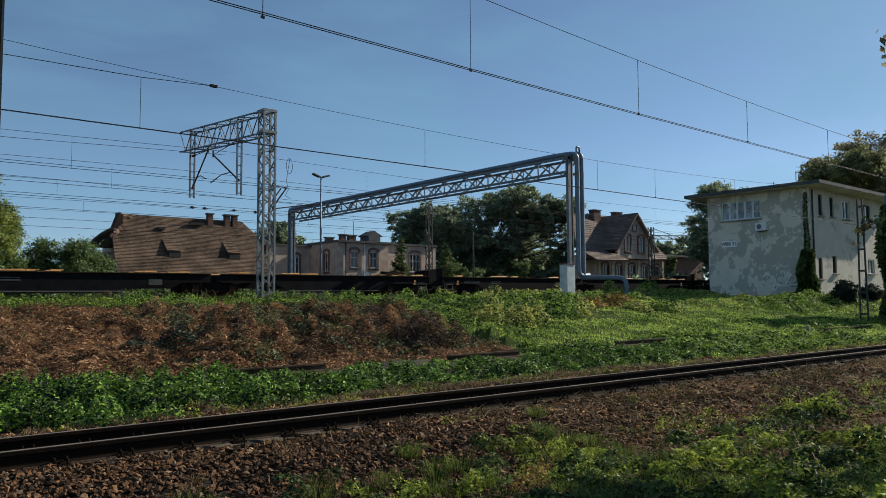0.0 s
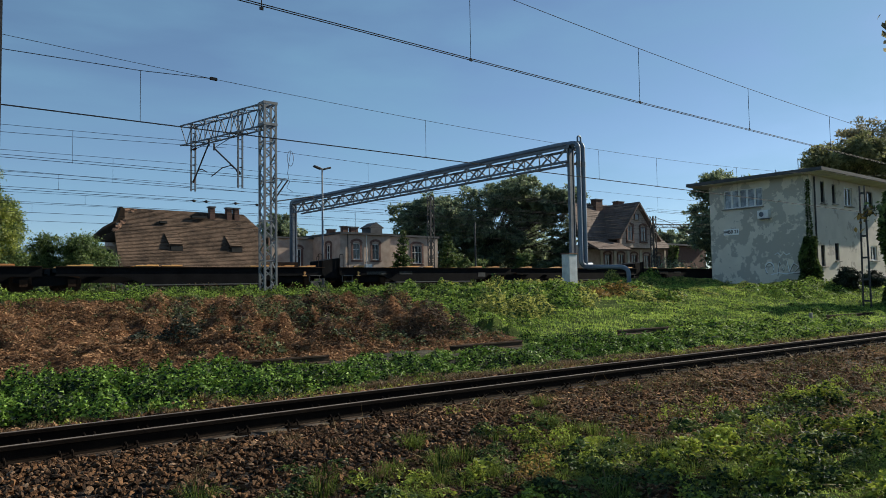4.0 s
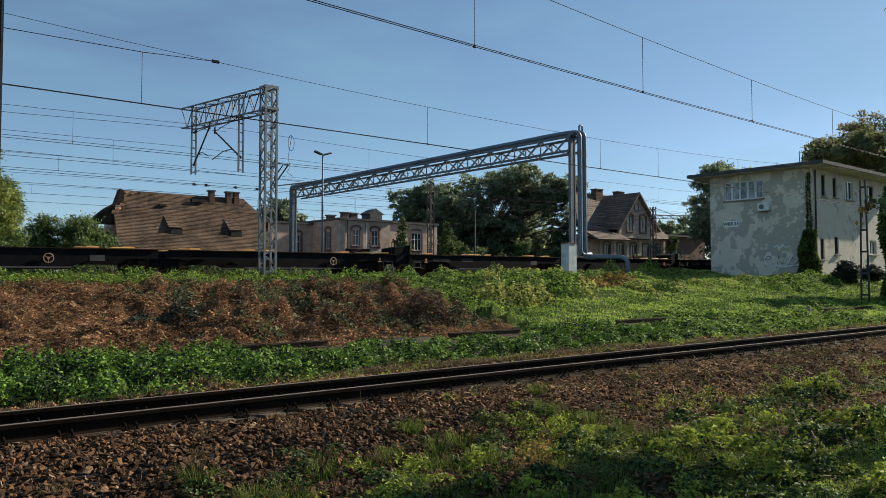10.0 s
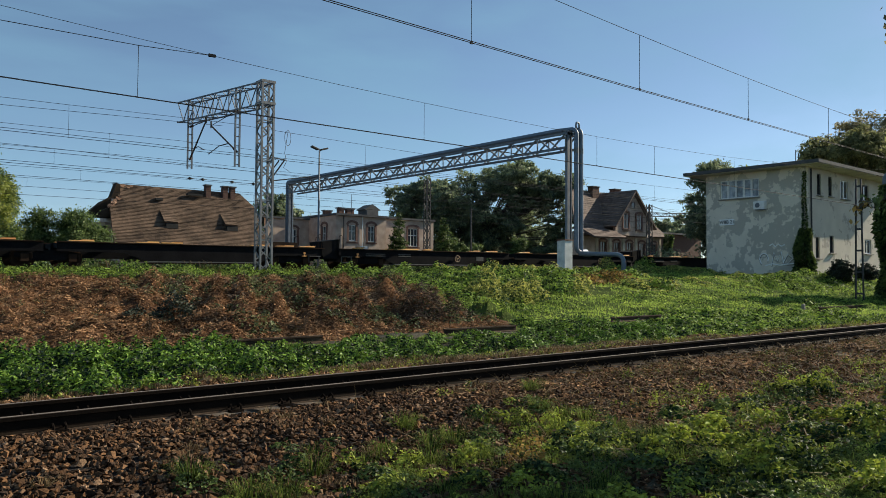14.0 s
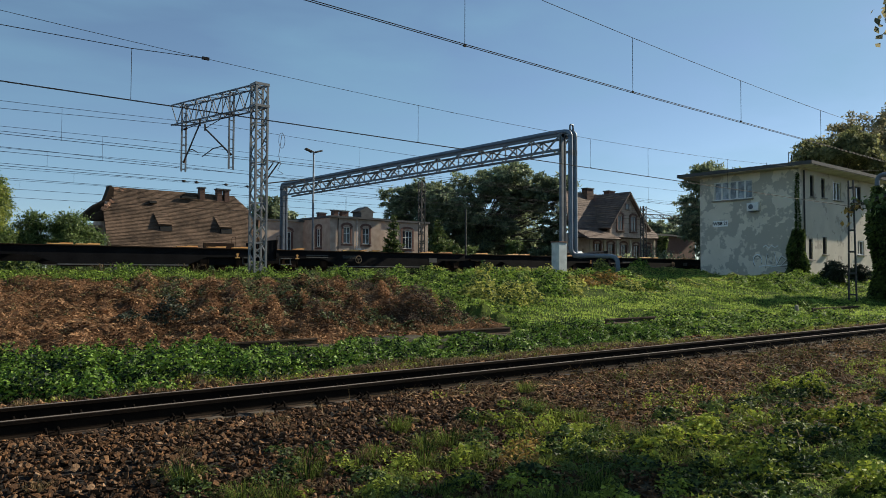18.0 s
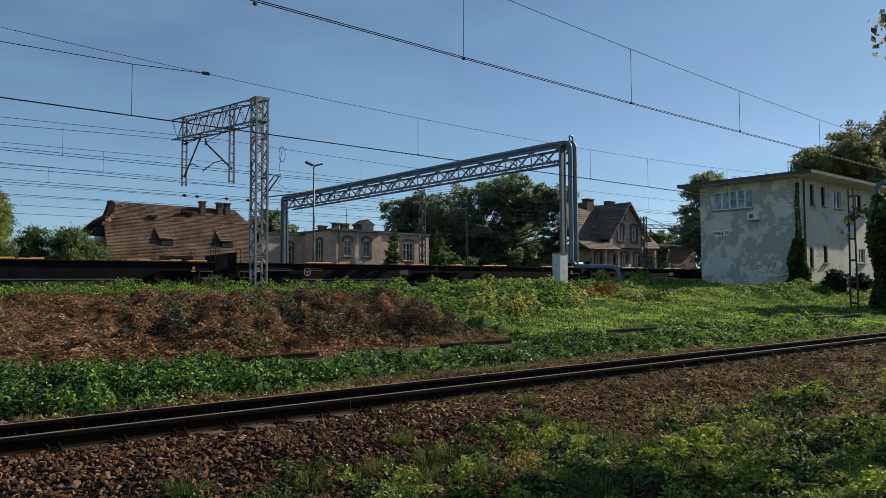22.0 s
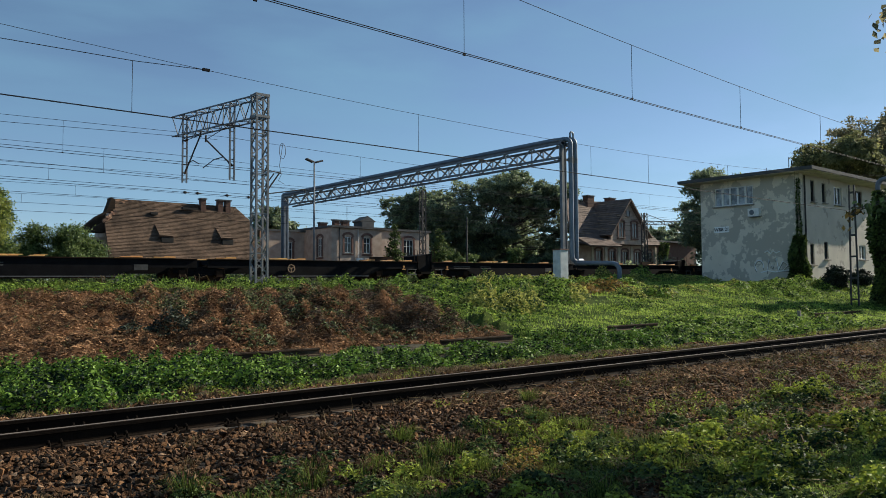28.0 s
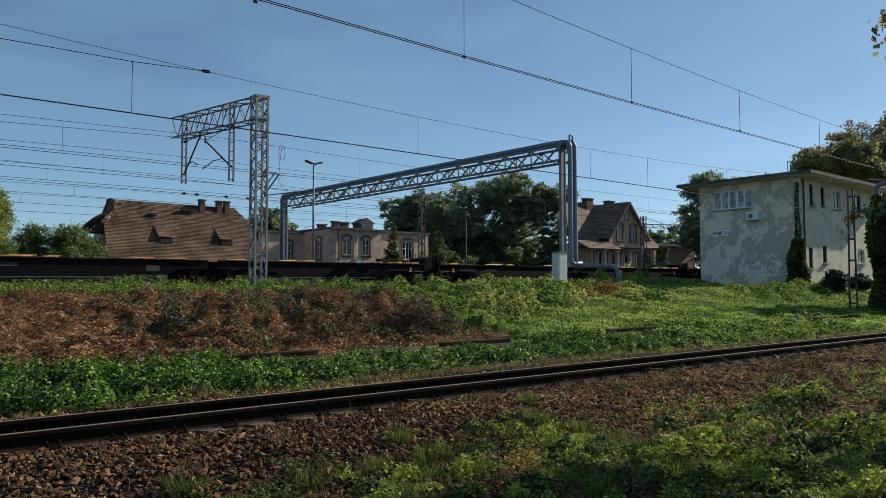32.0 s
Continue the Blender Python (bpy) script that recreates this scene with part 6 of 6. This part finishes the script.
def branch(pts, n, size, mat, spread, label, r=0.035):
    """A branch of the near tree that hangs into view, with its leaves."""
    base = near_tree.matrix_basis.translation
    pts = [Vector(p) - base for p in pts]
    b = part("branch", Geo().tube(pts, r, 6, 0.004), M_BARK, near_tree)
    a = np.array([tuple(p) for p in pts[1:]])
    t = rng.uniform(0, len(a) - 1.001, n)
    i = t.astype(int)
    p = a[i] + (a[i + 1] - a[i]) * (t - i)[:, None] + rng.normal(0, spread, (n, 3))
    d = rng.normal(size=(n, 3)) + np.array((-0.5, 0, -0.9))
    L = size * rng.uniform(0.6, 1.4, n)
    f = new("foliage", leaf_mesh("foliage", p, d, L, L * 0.62, mat, fine=True))
    f.parent = b
    f["label"] = label


branch([(19.9, 0.9, 3.8), (15.0, 2.6, 2.9), (10.4, 3.35, 2.5), (9.6, 3.4, 2.28), (9.0, 3.4, 2.17)], 130, 0.075, M_SHADY, 0.055, "hanging dark leaves", 0.018)
branch([(10.0, 3.38, 2.4), (9.05, 3.4, 2.2), (8.83, 3.4, 2.1), (8.8, 3.4, 2.04)], 24, 0.075, M_AUTUMN, 0.04, "yellowed leaves at the tip", 0.006)
branch([(19.9, 0.9, 5.4), (14.5, 2.4, 5.9), (11.5, 3.3, 5.3), (11.0, 3.46, 5.0), (10.75, 3.5, 4.6)], 300, 0.13, M_HAZY, 0.13, "hanging dark leaves")

# ivy on the corner of the signal box and on the post
def ivy(name, p0, p1, r0, r1, n, size, label):
    p0, p1 = np.array(p0), np.array(p1)
    t = rng.uniform(0, 1, n) ** 1.3
    a = rng.uniform(0, 6.28, n)
    r = (r0 + (r1 - r0) * t) * np.sqrt(rng.uniform(0.3, 1, n)) * (1 + 0.25 * np.sin(9 * t + a))
    p = p0 + (p1 - p0) * t[:, None] + np.stack([np.cos(a) * r, np.sin(a) * r, np.zeros(n)], axis=1)
    d = np.stack([np.cos(a), np.sin(a), rng.normal(-0.4, 0.4, n)], axis=1)
    L = size * rng.uniform(0.6, 1.3, n)
    return stuff(name, leaf_mesh(name, p, d, L, L * 0.8, M_SHADY), label, "ivy")


ivy("ivy", (49.8, 22.6, 1.3), (49.9, 22.5, 4.6), 0.7, 0.3, 9000, 0.15, "dark ivy climbing the corner of the signal box")
ivy("ivy", (49.9, 22.5, 4.0), (49.95, 22.5, 8.4), 0.16, 0.06, 1300, 0.1, "dark ivy climbing the corner of the signal box")
ivy("ivy", (104.8, 68.8, 1.5), (104.9, 68.8, 8.2), 0.9, 0.6, 2600, 0.3, "dark creeper on the corner of the house")
post = thing("ivy_post", pose(46.05, 15.85, 0.0), "ivy-grown post with a bent grey pipe top", "post")
part("shaft", Geo().tube([(0, 0, -0.3), (0, 0, 6.6)], 0.2, 8), M_BARK, post)
part("bent_pipe", Geo().tube(bend([(-0.13, 0.38, 4.5), (-0.13, 0.38, 7.25), (0.6, -1.7, 7.25), (0.6, -1.7, 0.0)], 0.45), 0.13, 10), M_GALV, post)
ivy("ivy", (46.05, 15.85, 0.0), (46.05, 15.85, 6.6), 0.8, 0.75, 15000, 0.17, "dark ivy wrapped round the post")

pole_far = thing("telegraph_pole", pose(57.2, 63, 1.2), "thin dark pole beyond the main line", "pole")
part("pole", Geo().tube([(0, 0, 0), (0, 0, 8.0)], 0.11, 8, 0.08), M_DARKSTEEL, pole_far)
# far lattice masts among the houses
for x, y, h in ((50.8, 63, 10.5), (75.4, 52, 8.6)):
    fm = thing("far_mast", pose(x, y, 1.3), "dark lattice catenary mast beyond the main line", "mast", "far masts")
    lattice(fm, (0, 0, 0), (0, 0, h), 0.5, 0.45, 12, M_DARKSTEEL, 0.08, 0.05)
    if x > 70:
        lattice(fm, (0, 0, 7.4), (11.5, 0, 7.95), 0.4, 0.42, 12, M_DARKSTEEL, 0.06, 0.04)
        part("stay", Geo().bar((0, 0, 8.55), (4.6, 0, 7.8), 0.05), M_DARKSTEEL, fm)

# ---- train of empty container wagons ----
TRAIN_Y, WAGON_L = 35.3, 26.83


def wheelset(parent, x):
    w = new("wheelset", Geo().tube([(0, -0.75, 0), (0, 0.75, 0)], 0.08, 8).mesh("axle", M_RUST))
    w.parent = parent
    w.matrix_basis = pose(x, 0, 0.46)
    for y in (-0.75, 0.75):
        s = -1 if y < 0 else 1
        g = Geo().tube([(0, y - 0.065, 0), (0, y + 0.065, 0)], 0.46, 20)
        g.tube([(0, y - s * 0.065, 0), (0, y - s * 0.095, 0)], 0.49, 20)
        g.tube([(0, y + s * 0.065, 0), (0, y + s * 0.12, 0)], 0.12, 10)
        for k in range(3):
            a = k * 2.094
            g.box((0.27 * math.cos(a), y + s * 0.07, 0.27 * math.sin(a)), (0.1, 0.02, 0.1), Matrix.Rotation(-a, 3, "Y"))
        part("wheel", g, M_RUST, w)
    return w


def bogie(parent, x):
    b = new("bogie", Geo().box((0, 0, 0.62), (0.5, 1.9, 0.3)).mesh("bolster", M_WAGON))
    b.parent = parent
    b.matrix_basis = pose(x, 0, 0)
    for y in (-1.0, 1.0):
        g = Geo().prism([(-1.25, 0.5), (-0.5, 0.36), (0.5, 0.36), (1.25, 0.5), (1.25, 0.66), (0.5, 0.78), (-0.5, 0.78), (-1.25, 0.66)], y - 0.06, y + 0.06, "y")
        part("side_frame", g, M_WAGON, b)
        for dx in (-0.9, 0.9):
            part("axle_box", Geo().box((dx, y * 1.08, 0.47), (0.3, 0.18, 0.3)), M_RUST, b)
            part("spring", Geo().tube([(dx + 0.24, y * 1.04, 0.42), (dx + 0.24, y * 1.04, 0.66)], 0.08, 8), M_RUST, b)
    return b, [wheelset(b, dx) for dx in (-0.9, 0.9)]


def flat_wagon():
    """An articulated container wagon of two platforms; its leading end lies at x = 0."""
    w = thing("container_wagon", pose(0, 0, 0), "empty dark articulated container wagon with yellow fittings", "wagon", "train of wagons")
    sets = []
    for x in (-2.35, -13.41, -24.45):
        sets += bogie(w, x)[1]
    for a, b in ((-0.45, -13.15), (-13.65, -26.35)):
        m = (a + b) / 2
        for y in (-1.24, 1.24):
            g = Geo().prism([(b, 1.12), (a, 1.12), (a, 0.74), (a - 2.7, 0.72), (a - 3.6, 0.36), (b + 3.6, 0.36), (b + 2.7, 0.72), (b, 0.74)], y - 0.02, y + 0.02, "y")
            s = part("side_sill", g, M_WAGON, w)
            part("top_flange", Geo().box((m, y, 1.137), (a - b, 0.2, 0.035)), M_RUST, s)
            part("bottom_flange", Geo().box((m, y, 0.345), (a - b - 7.2, 0.22, 0.05)), M_DUSTY, s, "dusty lower flange")
        for k in range(7):
            x = a - 0.2 - (a - b - 0.4) * k / 6
            part("cross_member", Geo().box((x, 0, 1.0), (0.24, 2.44, 0.2)), M_WAGON, w)
        part("centre_sill", Geo().box((m, 0, 0.78), (a - b, 0.5, 0.6)), M_WAGON, w)
        part("brake_rod", Geo().bar((a - 3.6, -1.3, 0.3), (b + 3.6, -1.3, 0.28), 0.06), M_RUST, w)
        part("air_tank", Geo().tube([(m + 1.4, -0.6, 0.62), (m - 0.4, -0.6, 0.62)], 0.2, 10), M_WAGON, w)
    for x, ln in ((-1.4, 0.75), (-2.65, 0.8), (-4.05, 0.85), (-8.35, 0.8), (-9.45, 0.85), (-12.2, 0.85), (-15.15, 0.85), (-16.6, 0.8), (-20.35, 0.5), (-21.2, 0.3), (-21.9, 0.85), (-25.1, 0.55)):
        for y in (-1.16, 1.16):
            f = part("spigot", Geo().box((x, y, 1.19), (ln * 1.2, 0.15, 0.055)), M_SPIGOT, w, "folding yellow container spigot", bevel=0.02)
            part("spigot_pin", Geo().box((x + ln * 0.3, y, 1.235), (0.5, 0.1, 0.04)), M_SPIGOT, f)
    for x, s in ((-0.65, -1), (-26.2, 1)):
        for y in (-1.2, 1.2):
            part("handrail", Geo().tube(bend([(x - 0.11, y, 1.1), (x - 0.11, y, 1.85), (x + 0.11, y, 1.85), (x + 0.11, y, 1.1)], 0.1), 0.015, 6), M_RUST, w, "bent rusty handrail")
        g = Geo()
        for z in (0.42, 0.72):
            g.box((x + s * 0.35, -1.22, z), (0.62, 0.22, 0.035))
        for dx in (-0.3, 0.3):
            g.bar((x + s * 0.35 + dx, -1.2, 0.4), (x + s * 0.35 + dx, -1.2, 1.0), 0.04)
        part("step", g, M_DUSTY, w, "grey steel step frame")
        h = Geo().tube([(x + s * 0.98, -1.3, 0.87), (x + s * 0.98, -1.34, 0.87)], 0.065, 10).box((x + s * 0.98, -1.31, 0.72), (0.22, 0.05, 0.05)).box((x + s * 0.98, -1.31, 0.78), (0.05, 0.04, 0.13))
        part("rope_hook", h, M_SPIGOT, w, "orange towing hook")
        part("headstock", Geo().box((x - s * 0.12, 0, 0.98), (0.14, 2.6, 0.34)), M_WAGON, w)
        for y in (-0.87, 0.87):
            bf = part("buffer", Geo().tube([(x - s * 0.2, y, 1.02), (x - s * 0.52, y, 1.02)], 0.1, 10), M_WAGON, w)
            part("buffer_plate", Geo().tube([(x - s * 0.52, y, 1.02), (x - s * 0.58, y, 1.02)], 0.24, 14), M_RUST, bf)
    part("end_box", Geo().prism([(-0.42, 0.6), (0.5, 0.6), (0.6, 1.64), (0.42, 1.64), (-0.46, 1.5)], -1.15, 0.2, "y"), M_WAGON, w, "dark steel box over the coupling")
    part("end_panel", Geo().box((-1.55, 1.0, 1.32), (1.6, 0.1, 0.36)), M_RUST, w, "low rusty end panel")
    for x, ln in ((-24.0, 1.3), (-22.0, 0.9)):
        for z in (0.9, 0.8):
            part("lettering", Geo().box((x, -1.268, z), (ln, 0.006, 0.05)), M_FAINT, w)
    part("plate", Geo().box((-16.2, -1.266, 0.74), (0.6, 0.008, 0.25)), M_FAINT, w)
    return w, sets


def hand_wheel(w, x):
    pts = [(x + 0.19 * math.cos(k * 0.3927), -1.36, 0.72 + 0.19 * math.sin(k * 0.3927)) for k in range(17)]
    h = part("hand_wheel", Geo().tube(pts, 0.022, 6, cap=False), M_WHEEL, w, "worn orange handbrake wheel")
    g = Geo()
    for k in range(3):
        a = 0.5 + k * 2.094
        g.bar((x, -1.36, 0.72), (x + 0.18 * math.cos(a), -1.36, 0.72 + 0.18 * math.sin(a)), 0.028)
    part("spokes", g.tube([(x, -1.22, 0.72), (x, -1.38, 0.72)], 0.05, 8), M_WHEEL, h)


def travel(t):
    """How far the leading block has come along the line after t seconds."""
    return 34.0 * (0.0338 + 0.14017 * t + 0.001021 * t * t)


first, _ = flat_wagon()
wagons = {-3: first}
for k in range(-2, 8):
    wagons[k] = copy_thing(first, pose(0, 0, 0))
for k, xs in {1: (-4.6, -18.1), 2: (-21.5,), 3: (-22.5,), 5: (-8.8,)}.items():
    for x in xs:
        hand_wheel(wagons[k], x)


def motions():
    """The train rolls along the main line and its wheels turn."""
    for k, w in wagons.items():
        rows = []
        for i in range(33):
            x = travel(i) - k * WAGON_L
            rows.append((i, pose(x, TRAIN_Y, line_z(x), 0, -math.degrees(math.atan(GRADE)), 0)))
        walk(w, rows)
        for s in [o for o in w.children_recursive if o.name.startswith("wheelset")]:
            loc = s.matrix_basis.translation.copy()
            walk(s, [(i / 10, Matrix.Translation(loc) @ pose(0, 0, 0, 0, math.degrees(travel(i / 10) / 0.46), 0)) for i in range(321)])


motions()
